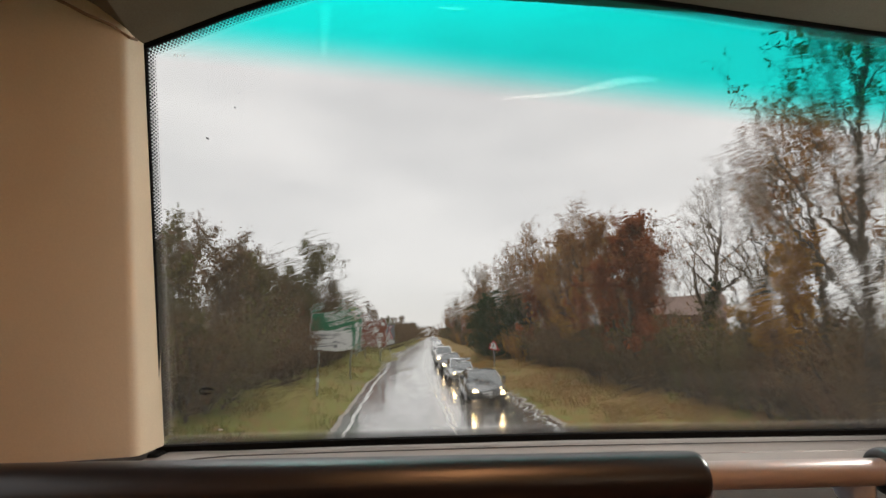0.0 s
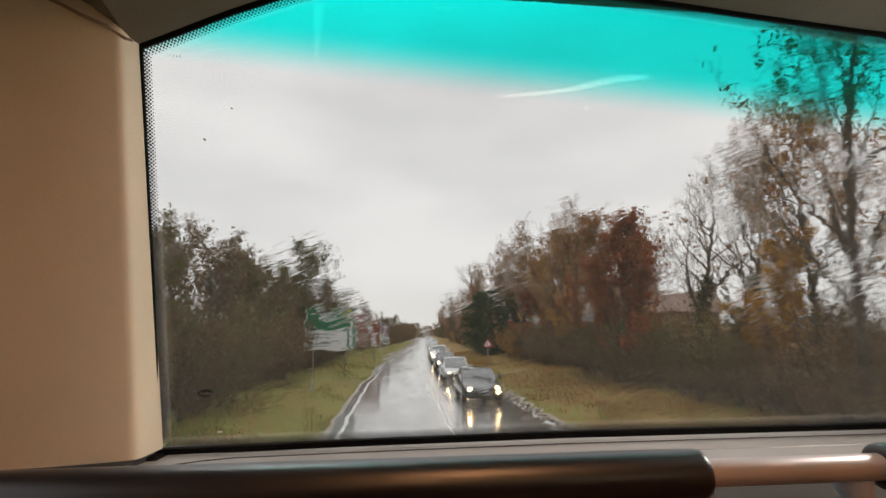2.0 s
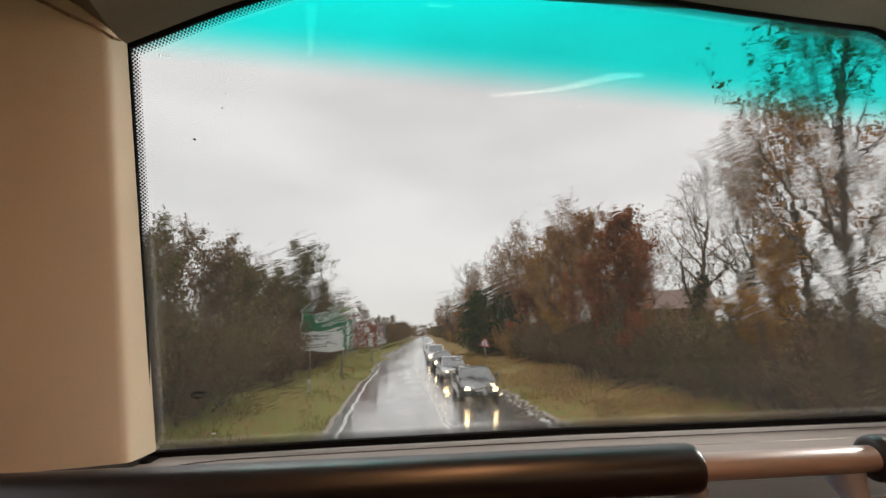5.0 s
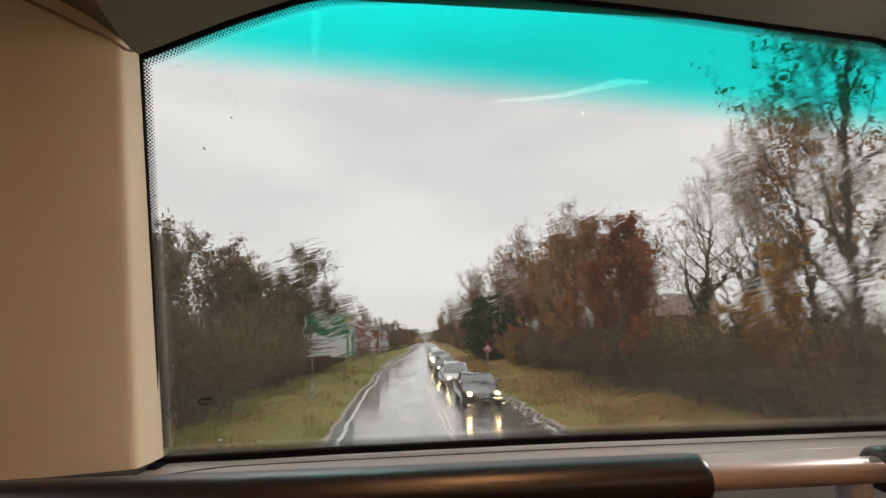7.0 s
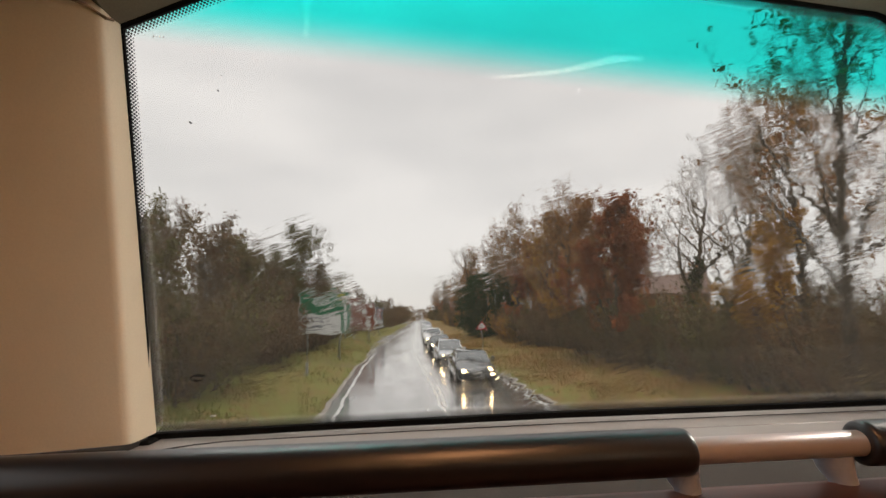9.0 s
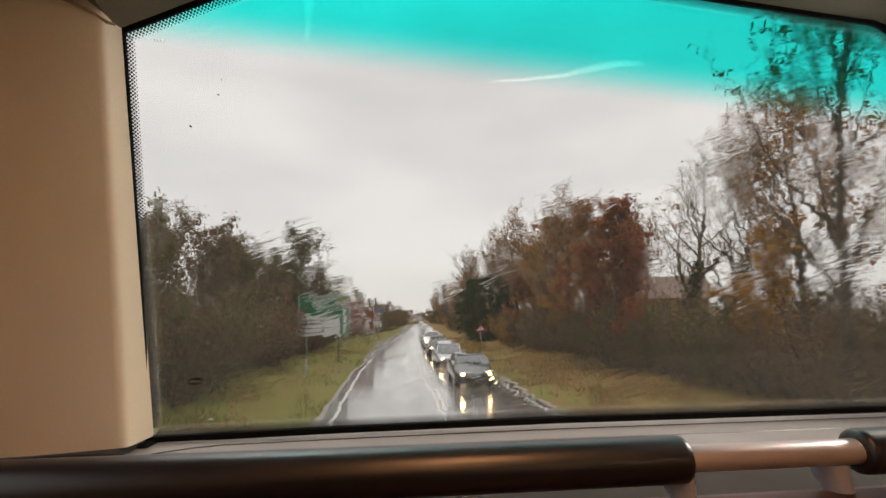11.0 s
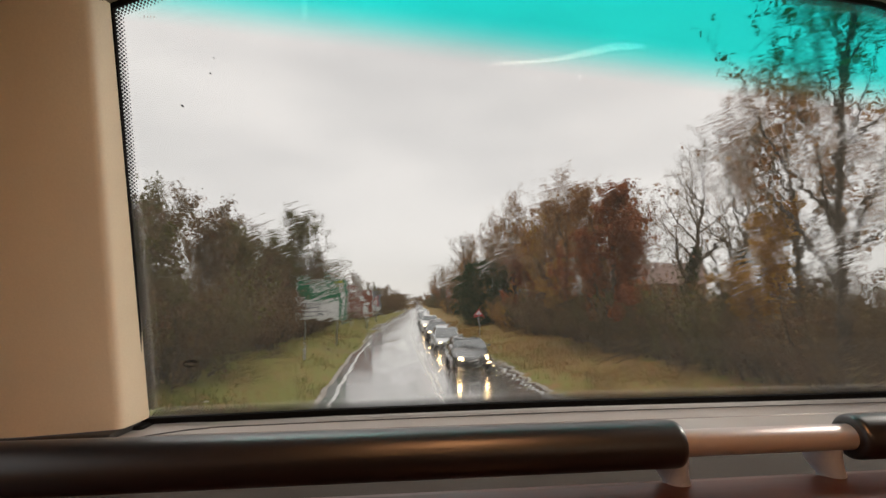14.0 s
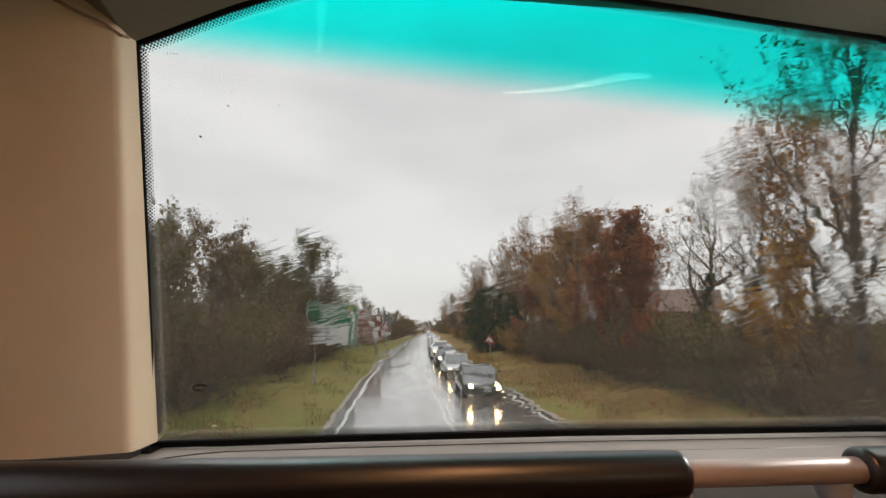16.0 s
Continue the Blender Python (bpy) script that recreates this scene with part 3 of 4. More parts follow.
# unseen hoop, added to give the faint pale outline mirrored low in the glass
t = base("stair_guard", coach @ pose(0.95, -0.42, ZF), label="unseen pale steel hoop added for its reflection in the windscreen", category="guard rail")
hoop = [Vector((x, 0, z)) for x, z in ((-0.285, 0.0), (-0.285, 0.26), (-0.275, 0.29), (-0.25, 0.30), (0.25, 0.30), (0.275, 0.29), (0.285, 0.26), (0.285, 0.0))]
part("hoop", tubes([(hoop, [0.02] * 8)], 14), M_RAIL, t, smooth=True)
for x in (-0.285, 0.285):
    part("foot", cyl((x, 0, 0), (x, 0, 0.012), 0.04, n=18), M_RAIL, t)


# ---- the road and its verges ----
def road_x(y):
    """The centre line's place across, y metres ahead: straight at first, then a slow bend to the right."""
    if y < 12:
        return 1.90
    if y < 72:
        return 1.90 + 0.00056 * (y - 12) ** 2
    return 1.90 + 0.00056 * 3600 + 0.0672 * (y - 72)


def road_turn(y):
    return math.degrees(math.atan((road_x(y + 1) - road_x(y - 1)) / 2))


YS = [-60, -30, -10, 0, 6, 10] + [12 + 2 * i for i in range(60)] + [135 + 8 * i for i in range(20)] + [310, 360, 430, 520, 640, 800, 1000, 1300]


def strip(a, b, z, ys=YS):
    return sheet([[(road_x(y) + a, y, z), (road_x(y) + b, y, z)] for y in ys])


road = part("road", sheet([[(road_x(y) + o, y, 0.035 - 0.012 * abs(o) / 3.6) for o in (-3.95, -1.8, 0, 1.8, 3.75)] for y in YS]), M_ROAD, smooth=True)
tagged(road, "wet grey two-lane asphalt road with a shine of rain", "road", kind="structure")
for a, b in ((-4.15, -3.9), (3.72, 4.0)):
    e = part("road_edge", sheet([[(road_x(y) + a + 0.12 * noise.noise((0, y * 0.4, a)), y, 0.0), (road_x(y) + (a + b) / 2, y, 0.032), (road_x(y) + b, y, 0.030)] for y in YS]), M_GRIT)
    tagged(e, "gritty worn road edge with washed-out mud", "road edge", kind="structure")
for o in (-3.56, 3.42):
    tagged(part("edge_line", strip(o - 0.06, o + 0.06, 0.0315), M_PAINT), "worn white painted edge line", "road marking", kind="structure")
tagged(part("centre_line", strip(-0.13, -0.03, 0.0405), M_PAINT), "worn white solid centre line", "road marking", kind="structure")
for i in range(22):
    y0 = 8 + 9 * i
    tagged(part("centre_dash", strip(0.07, 0.17, 0.0405, [y0 + j for j in (0, 2, 4)]), M_PAINT), "worn white centre dash", "road marking", "centre dashes", "structure")


def ground_z(x, y):
    """Height of the ground: level under the road, a low bank on each side, gentle fields beyond."""
    o = x - road_x(y)
    side = max(abs(o) - 4.0, 0)
    bank = 0.16 * min(side, 3.0) if o < 0 else 0.06 * min(side, 9.0)
    rough = 0.05 * noise.noise((x * 0.6, y * 0.6, 3.1)) + 0.22 * noise.noise((x * 0.09, y * 0.09, 7.7))
    return (-0.04 if side == 0 else 0) + min(side / 1.5, 1) * rough + bank


offs = [-900, -500, -260, -140, -80, -50, -35, -26, -20, -16, -13, -11, -9.5, -8.4, -7.4, -6.6, -5.9, -5.3, -4.7, -4.2, -3.6, -2, 0, 2, 3.4, 3.9, 4.4, 5, 5.7, 6.4, 7.2, 8, 9, 10, 11, 12.2, 13.5, 15, 17, 20, 25, 32, 42, 60, 90, 150, 260, 500, 900]
gy = [-400, -150, -60, -20, 0] + [5 + 1.5 * i for i in range(50)] + [82 + 4 * i for i in range(30)] + [210 + 15 * i for i in range(14)] + [450, 600, 850, 1200, 1700]
ground = part("ground", sheet([[(road_x(y) + o, y, ground_z(road_x(y) + o, y)) for o in offs] for y in gy]), M_GROUND, smooth=True)
tagged(ground, "grass verges strewn with brown leaves, fields beyond", "ground", kind="structure")

# grass blades along the near verges
rng = random.Random(5)
gv, gf = [], []
M_BLADE = leaf_material("grass_blades", (0.088, 0.105, 0.018), (0.155, 0.170, 0.035), (0.15, 0.120, 0.035))
for i in range(30000):
    y = 13 + 62 * rng.random() ** 1.7
    o = rng.uniform(-8.2, -4.05) if rng.random() < 0.42 else rng.uniform(4.0, 10.0)
    x = road_x(y) + o
    z = ground_z(x, y)
    if noise.noise((x * 0.7, y * 0.35, 0.4)) < rng.uniform(-0.25, 0.35):
        continue
    h, a, w = rng.uniform(0.04, 0.17), rng.uniform(0, math.tau), rng.uniform(0.01, 0.025)
    dx, dy, lx, ly = math.cos(a) * w, math.sin(a) * w, rng.uniform(-0.1, 0.1), rng.uniform(-0.1, 0.1)
    q = len(gv)
    gv += [(x - dx, y - dy, z - 0.02), (x + dx, y + dy, z - 0.02), (x + lx, y + ly, z + h)]
    gf.append((q, q + 1, q + 2))
tagged(part("grass", (gv, gf), M_BLADE), "rough green and yellowed verge grass", "grass", kind="stuff")
# fallen leaves
M_LITTER = leaf_material("fallen_leaves", (0.18, 0.085, 0.024), (0.30, 0.155, 0.045), (0.22, 0.115, 0.035))
gv, gf = [], []
for i in range(60000):
    y = 13 + 60 * rng.random() ** 1.5
    o = rng.uniform(-8.5, -5.0) if rng.random() < 0.13 else rng.uniform(4.3, 10.5)
    x = road_x(y) + o
    z = ground_z(x, y) + rng.uniform(0.01, 0.07)
    if noise.noise((x * 0.45, y * 0.3, 5.4)) < rng.uniform(-0.3, 0.3):
        continue
    a, s = rng.uniform(0, math.tau), rng.uniform(0.025, 0.05)
    c, d = math.cos(a) * s, math.sin(a) * s
    q = len(gv)
    gv += [(x - c, y - d, z), (x + d * 0.6, y - c * 0.6, z + 0.02), (x + c, y + d, z + 0.01), (x - d * 0.6, y + c * 0.6, z + 0.025)]
    gf.append((q, q + 1, q + 2, q + 3))
tagged(part("leaf_litter", (gv, gf), M_LITTER), "brown fallen leaves on the verge", "leaves", kind="stuff")


# ---- trees and shrubs ----
def bent(rng, p, d, length, r0, r1, segs, wobble, lift):
    pts, radii, p, d = [p.copy()], [r0], p.copy(), d.normalized()
    for i in range(segs):
        d = (d + Vector((rng.gauss(0, wobble), rng.gauss(0, wobble), rng.gauss(0, wobble) + lift))).normalized()
        p = p + d * (length / segs)
        pts.append(p.copy())
        radii.append(r0 + (r1 - r0) * (i + 1) / segs)
    return pts, radii


def along(strand, f):
    pts, radii = strand
    k = f * (len(pts) - 1)
    i = min(int(k), len(pts) - 2)
    return pts[i].lerp(pts[i + 1], k - i), radii[i] + (radii[i + 1] - radii[i]) * (k - i), (pts[i + 1] - pts[i]).normalized()


def side_way(rng, d, spread):
    """A way that leaves d sideways, in any direction round it."""
    a = d.orthogonal().normalized()
    a.rotate(Matrix.Rotation(rng.uniform(0, math.tau), 3, d))
    return (d + a * spread).normalized()


def leaf_quads(rng, spots, size):
    v, f = [], []
    for p in spots:
        a = Vector((rng.gauss(0, 1), rng.gauss(0, 1), rng.gauss(0, 0.6))).normalized()
        b = a.orthogonal().normalized()
        b.rotate(Matrix.Rotation(rng.uniform(0, math.tau), 3, a))
        s = size * rng.uniform(0.6, 1.35)
        q = len(v)
        v += [tuple(p - a * s), tuple(p + b * s * 0.55), tuple(p + a * s), tuple(p - b * s * 0.5)]
        f.append((q, q + 1, q + 2, q + 3))
    return v, f


def tree(name, seed, height, girth, limbs, low, spread, leafing, leaf_mat, label, leaf_size=0.09, fine=1.0, ivy=0):
    """A tree: a tapered trunk, limbs, branches, twigs and what leaves are left on it."""
    rng = random.Random(seed)
    ob = base(name, label=label, category="tree")
    trunk = bent(rng, Vector((0, 0, -0.3)), Vector((rng.gauss(0, 0.05), rng.gauss(0, 0.05), 1)), height * 0.93, girth, girth * 0.10, 12, 0.055, 0.03)
    trunk[1][0] *= 1.45
    big, mid, thin, spots = [trunk], [], [], []
    for i in range(limbs):
        f = low + (0.97 - low) * (i + rng.random()) / limbs
        p, r, d = along(trunk, f)
        w = side_way(rng, d, spread * (1.35 - 0.6 * f))
        length = height * (0.40 * (1.12 - f) + 0.10) * rng.uniform(0.75, 1.2)
        limb = bent(rng, p, w, length, r * rng.uniform(0.42, 0.62), 0.012, 7, 0.14, 0.09)
        big.append(limb)
        for j in range(max(int(8 * fine), 4)):
            q, r2, d2 = along(limb, 0.18 + 0.8 * (j + rng.random()) / (8 * fine))
            br = bent(rng, q, side_way(rng, d2, rng.uniform(0.6, 1.1)), length * rng.uniform(0.28, 0.5), max(r2 * 0.55, 0.010), 0.006, 5, 0.17, 0.07)
            mid.append(br)
            for k2 in range(max(int(7 * fine), 3)):
                q2, r3, d3 = along(br, 0.15 + 0.83 * (k2 + rng.random()) / (7 * fine))
                tw = bent(rng, q2, side_way(rng, d3, rng.uniform(0.6, 1.2)), rng.uniform(0.5, 1.15) * height / 14, 0.0075, 0.003, 3, 0.2, 0.05)
                thin.append(tw)
                for s in range(3):
                    q3, _, d4 = along(tw, rng.uniform(0.2, 0.9))
                    thin.append(bent(rng, q3, side_way(rng, d4, 0.8), rng.uniform(0.2, 0.45) * height / 14, 0.0045, 0.002, 2, 0.2, 0.05))
                if leafing:
                    n = int(leafing) + (rng.random() < leafing % 1)
                    for s in range(n):
                        q3, _, _ = along(tw, rng.random())
                        spots.append(q3 + Vector((rng.gauss(0, 0.13), rng.gauss(0, 0.13), rng.gauss(0, 0.13))))
    part("trunk", tubes(big, 8), M_BARK, ob, smooth=True)
    part("branches", tubes(mid, 4), M_TWIG, ob)
    part("twigs", tubes(thin, 3), M_TWIG, ob)
    if spots:
        part("leaves", leaf_quads(rng, spots, leaf_size), leaf_mat, ob)
    if ivy:
        vine = []
        for i in range(ivy):
            p, r, d = along(trunk, rng.uniform(0.02, 0.55))
            vine.append(p + side_way(rng, d, 50) * (r + abs(rng.gauss(0.05, 0.16))))
        part("ivy", leaf_quads(rng, vine, 0.10), M_IVY, ob, "dark ivy up the trunk")
    return ob


def shrub(name, seed, height, width, leaves, leaf_mat, label, leaf_size=0.06, stems=16):
    """A thicket shrub: stems from one foot, forked twigs and a dense uneven crown of small leaves."""
    rng = random.Random(seed)
    ob = base(name, label=label, category="shrub")
    big, thin, spots = [], [], []
    for i in range(stems):
        a = rng.uniform(0, math.tau)
        foot = Vector((math.cos(a), math.sin(a), 0)) * rng.uniform(0.05, 0.30) * width
        way = Vector((math.cos(a) * 0.5, math.sin(a) * 0.5, 1.0))
        st = bent(rng, foot - Vector((0, 0, 0.2)), way, height * rng.uniform(0.6, 1.1), 0.035, 0.006, 7, 0.13, 0.03)
        big.append(st)
        for j in range(9):
            p, r, d = along(st, 0.12 + 0.86 * (j + rng.random()) / 9)
            br = bent(rng, p, side_way(rng, d, rng.uniform(0.5, 1.1)), width * rng.uniform(0.16, 0.36), 0.010, 0.004, 3, 0.2, 0.06)
            thin.append(br)
            for s in range(6):
                q, _, d2 = along(br, rng.uniform(0.1, 1.0))
                thin.append(bent(rng, q, side_way(rng, d2, 0.9), rng.uniform(0.15, 0.5), 0.005, 0.002, 2, 0.25, 0.1))
            for s in range(leaves):
                q, _, _ = along(br, rng.random())
                spots.append(q + Vector((rng.gauss(0, 0.16), rng.gauss(0, 0.16), rng.gauss(0, 0.14))))
    part("stems", tubes(big, 5), M_BARK, ob)
    part("twigs", tubes(thin, 3), M_TWIG, ob)
    part("leaves", leaf_quads(rng, spots, leaf_size), leaf_mat, ob)
    return ob


def plant(kinds, spots, group, rng):
    """Sets out things at (x, y, size); the first of each kind is moved, the rest are copies."""
    used = set()
    spots = spots + [(i, road_x(150) + 13 + 4 * i, 150 + 3 * i, 1.0) for i in range(len(kinds)) if i not in {s[0] for s in spots}]
    for i, (which, x, y, size) in enumerate(spots):
        ob = kinds[which]
        m = pose(x, y, ground_z(x, y) - 0.05, 0, 0, rng.uniform(0, 360))
        if which in used:
            ob = copy_thing(ob, m)
        else:
            used.add(which)
            ob.matrix_basis = m
        ob.scale = (size, size, size * rng.uniform(0.92, 1.1))
        tagged(ob, group=group)


def near(y, a, b):
    """An offset that draws in from a to b where the road runs off into the distance."""
    return a + (b - a) * max(0.0, min(1.0, (y - 70) / 130))


rng = random.Random(11)
woods = [
    tree("woodland_tree", 21, 16.5, 0.24, 20, 0.18, 1.0, 3.5, M_RUST, "tall woodland tree with thinning brown autumn leaves", leaf_size=0.11),
    tree("woodland_tree", 22, 15.5, 0.30, 18, 0.26, 1.05, 0.0, M_RUST, "tall bare woodland tree with ivy up its trunk", ivy=2200),
    tree("autumn_tree", 23, 14.0, 0.26, 18, 0.16, 1.0, 15.0, M_RUST, "woodland tree still full of rust-brown autumn leaves", leaf_size=0.13, fine=0.85),
    tree("autumn_tree", 24, 10.0, 0.17, 16, 0.10, 0.9, 14.0, M_GOLD, "small woodland tree with golden orange autumn leaves", leaf_size=0.13, fine=0.85),
    tree("autumn_tree", 26, 10.5, 0.18, 17, 0.10, 0.95, 16.0, M_CRIMSON, "woodland tree full of red-brown autumn leaves", leaf_size=0.13, fine=0.9),
    tree("woodland_tree", 25, 12.5, 0.18, 17, 0.22, 0.95, 4.5, M_GOLD, "slender woodland tree with thin yellow-brown leaves", fine=0.95),
]
ROW_NEAR, ROW_BACK = (0, 3, 1, 4, 2, 0, 3, 5, 2, 4, 0, 3, 1), (2, 0, 2, 1, 5, 0, 2)
spots, y, i = [], 13.0, 0
while y < 240:
    for depth, row in ((0, ROW_NEAR), (1, ROW_BACK))[:1 + i % 2]:
        x = road_x(y) + near(y, 11.6, 9.0) + depth * 5.0 + rng.uniform(-1.2, 1.6)
        which = row[i % len(row)]
        spots.append((which, x, y + depth * 2.0 + rng.uniform(-1.2, 1.2), rng.uniform(0.80, 1.0) * (0.75 if which == 3 else 1.0) * (0.86 if y < 40 else 0.92)))
    i += 1
    y += 4.0 if y < 60 else 6.0 if y < 120 else 11.0
plant(woods, spots, "woodland along the road", rng)

left_trees = [
    tree("verge_tree", 31, 7.6, 0.10, 15, 0.14, 0.8, 2.0, M_DRAB, "slender nearly bare verge tree among the thicket", fine=0.95),
    tree("verge_tree", 32, 6.8, 0.09, 15, 0.12, 0.85, 6.0, M_OLIVE, "slender verge tree with thin olive leaves", fine=0.9),
    tree("verge_tree", 33, 6.2, 0.09, 14, 0.12, 0.85, 6.0, M_RUST, "small verge tree with rusty autumn leaves", fine=0.75),
]
spots = []
y = 15.0
while y < 260:
    which = rng.choices((0, 1, 2), (4, 3, 1))[0]
    spots.append((which, road_x(y) + near(y, -10.4, -8.0) - rng.uniform(0, 2.2), y, rng.uniform(0.75, 1.1) * (1.12 if 24 < y < 60 else 1.0)))
    y += rng.uniform(1.5, 2.6) if y < 70 else rng.uniform(4, 8)
plant(left_trees, spots, "trees in the roadside thicket", rng)
tall = tree("roadside_oak", 41, 11.5, 0.24, 17, 0.22, 0.95, 5.0, M_OLIVE, "roadside oak with thin olive-brown leaves and an ivy-clad trunk", leaf_size=0.11, ivy=2400)
tall.matrix_basis = pose(-8.6, 47.0, ground_z(-8.6, 47.0), 0, 0, 40)

shrubs = [
    shrub("shrub", 51, 3.6, 3.2, 26, M_DRAB, "dense brown winter shrub of the roadside thicket"),
    shrub("shrub", 52, 3.2, 3.4, 26, M_PLUM, "dense plum-brown winter shrub of the roadside thicket"),
    shrub("shrub", 53, 3.9, 3.0, 26, M_OLIVE, "dense olive-green shrub of the roadside thicket"),
    shrub("shrub", 54, 3.0, 3.2, 30, M_GOLD, "shrub with golden autumn leaves at the wood's edge", 0.07),
    shrub("shrub", 55, 3.4, 3.4, 34, M_IVY, "dark green shrub at the wood's edge"),
]
spots = []
y = 12.5
while y < 280:
    step = 1.7 if y < 50 else 2.6 if y < 110 else 6
    for o in ((-8.7, -10.8) if y < 70 else (near(y, -8.7, -6.6),)):
        which = rng.choices(range(3), (5, 4, 3))[0]
        spots.append((which, road_x(y) + o - 0.1 - rng.uniform(0, 1.2), y + rng.uniform(-0.5, 0.5), rng.uniform(0.8, 1.15) * (1.0 if y < 110 else 1.4)))
    which = rng.choices(range(5), (4, 2, 4, 1.2, 1))[0]
    spots.append((which, road_x(y) + near(y, 10.2, 7.8) + rng.uniform(0, 1.4), y + rng.uniform(-0.5, 0.5), rng.uniform(0.75, 1.05) * (1.0 if y < 110 else 1.5)))
    if y < 90:
        spots.append((rng.choice((0, 1, 2, 3)), road_x(y) + 13.0 + rng.uniform(0, 2.5), y, rng.uniform(0.75, 1.15)))
        spots.append((rng.choice((0, 1, 4)), road_x(y) + 18.0 + rng.uniform(0, 4), y, rng.uniform(0.8, 1.2)))
    y += step
plant(shrubs, spots, "roadside thicket", rng)


def evergreen(seed, height, width):
    """A broad dark evergreen: a short trunk and a dense, uneven crown of small leaves in clumps."""
    rng = random.Random(seed)
    ob = base("evergreen_tree", label="broad dark evergreen tree by the road", category="tree")
    part("trunk", tubes([bent(rng, Vector((0, 0, -0.3)), Vector((0, 0, 1)), height * 0.8, 0.22, 0.05, 6, 0.05, 0)], 8), M_BARK, ob, smooth=True)
    spots = []
    for i in range(420):
        a, u = rng.uniform(0, math.tau), rng.random()
        z = 0.04 + 0.93 * u
        r = width / 2 * math.sqrt(max(0.05, 1 - (abs(z - 0.36) / 0.66) ** 2.2)) * rng.uniform(0.62, 1.12)
        c = Vector((math.cos(a) * r, math.sin(a) * r, z * height))
        spots += [c + Vector((rng.gauss(0, 0.42), rng.gauss(0, 0.42), rng.gauss(0, 0.36))) for k in range(34)]
    part("crown", leaf_quads(rng, spots, 0.15), M_DARKGREEN, ob)
    return ob


evergreen(61, 8.0, 8.0).matrix_basis = pose(13.2, 62.0, 0.3)

# far woods that close the view down the road
rng = random.Random(77)
spots = []
for i in range(5200):
    a = rng.uniform(-0.5, 0.75)
    d = rng.uniform(300, 420)
    x, y = d * math.sin(a), d * math.cos(a)
    if abs(x - road_x(y)) < 5:
        continue
    top = 7.5 + 4.0 * noise.noise((a * 14, 0, 1.3)) + 2.0 * noise.noise((a * 60, 0, 4.1))
    spots.append(Vector((x, y, rng.random() ** 0.8 * top)))
for i in range(700):  # where the road turns out of sight
    y = rng.uniform(400, 430)
    x = road_x(y) + rng.uniform(-14, 14)
    spots.append(Vector((x, y, rng.random() ** 0.8 * (7.0 + 3.0 * noise.noise((x * 0.2, 0, 2.2))))))
tagged(part("far_woods", leaf_quads(rng, spots, 1.0), M_DRAB), "far brown-grey winter woods beyond the bend", "woods", kind="stuff")


# ---- signs ----
M_POST = surface("galvanised_post", (0.30, 0.30, 0.30), (0.42, 0.42, 0.41), 0.5, 30, 3, 0.0005, metal=0.6)
M_WHITE = surface("white_sign_face", (0.66, 0.67, 0.66), (0.74, 0.75, 0.74), 0.4, 8, 1.2, 0.0)
M_GREEN = surface("green_sign_face", (0.006, 0.13, 0.055), (0.01, 0.17, 0.075), 0.4, 8, 1.2, 0.0)
M_BROWN = surface("brown_sign_face", (0.20, 0.055, 0.028), (0.25, 0.075, 0.04), 0.4, 8, 1.2, 0.0)
M_GREYFACE = surface("grey_sign_board", (0.14, 0.15, 0.17), (0.19, 0.20, 0.22), 0.5, 8, 1.2, 0.0)
M_RED = surface("red_sign_border", (0.42, 0.03, 0.03), (0.52, 0.05, 0.05), 0.4, 8, 1.2, 0.0)
M_YELLOW = surface("yellow_sign_print", (0.55, 0.42, 0.03), (0.62, 0.48, 0.05), 0.4, 8, 1.2, 0.0)


def plate(x0, z0, x1, z1, y=0.0, t=0.012, r=0.03):
    return box(x0, y - t, z0, x1, y, z1, min(r, 0.005), 1)


def bars(parent, material, rows, y):
    """Unreadable writing as plain bars: (x0, z, x1, height)."""
    for x0, z, x1, h in rows:
        part("writing_bar", plate(x0, z, x1, z + h, y, 0.004), material, parent)


# green direction sign with a white panel
s = base("direction_sign", pose(-4.35, 34.0, 0.25, 0, 0, -3), label="green road direction sign with a white panel on two posts", category="road sign")
face = part("sign_face", plate(-1.75, 1.72, 1.75, 4.36), M_WHITE, s, "white edged sign plate")
part("green_field", plate(-1.70, 3.08, 1.70, 4.31, -0.012, 0.004), M_GREEN, face)
part("green_field", plate(1.18, 1.77, 1.70, 3.08, -0.012, 0.004), M_GREEN, face)
part("route_arrow", plate(1.36, 1.90, 1.54, 3.55, -0.016, 0.004), M_WHITE, face, "white route stem")
arrow = bmesh.new()
for v in ((1.28, -0.017, 3.55), (1.62, -0.017, 3.55), (1.45, -0.017, 3.85), (1.28, -0.020, 3.55), (1.62, -0.020, 3.55), (1.45, -0.020, 3.85)):
    arrow.verts.new(v)
arrow.verts.ensure_lookup_table()
for f in ((0, 1, 2), (3, 5, 4), (0, 3, 4, 1), (1, 4, 5, 2), (2, 5, 3, 0)):
    arrow.faces.new([arrow.verts[i] for i in f])
part("arrow_head", arrow, M_WHITE, face)
bars(face, M_WHITE, ((-0.85, 4.02, 0.9, 0.13), (-0.75, 3.77, 0.35, 0.13), (-0.75, 3.50, 0.15, 0.13)), -0.016)
bars(face, M_YELLOW, ((0.98, 3.96, 1.5, 0.17),), -0.017)
bars(face, M_GREYFACE, ((-1.5, 2.75, 0.3, 0.07), (-1.5, 2.52, -0.1, 0.07), (-1.5, 2.2, 0.7, 0.07), (-1.5, 1.98, 0.1, 0.07)), -0.016)
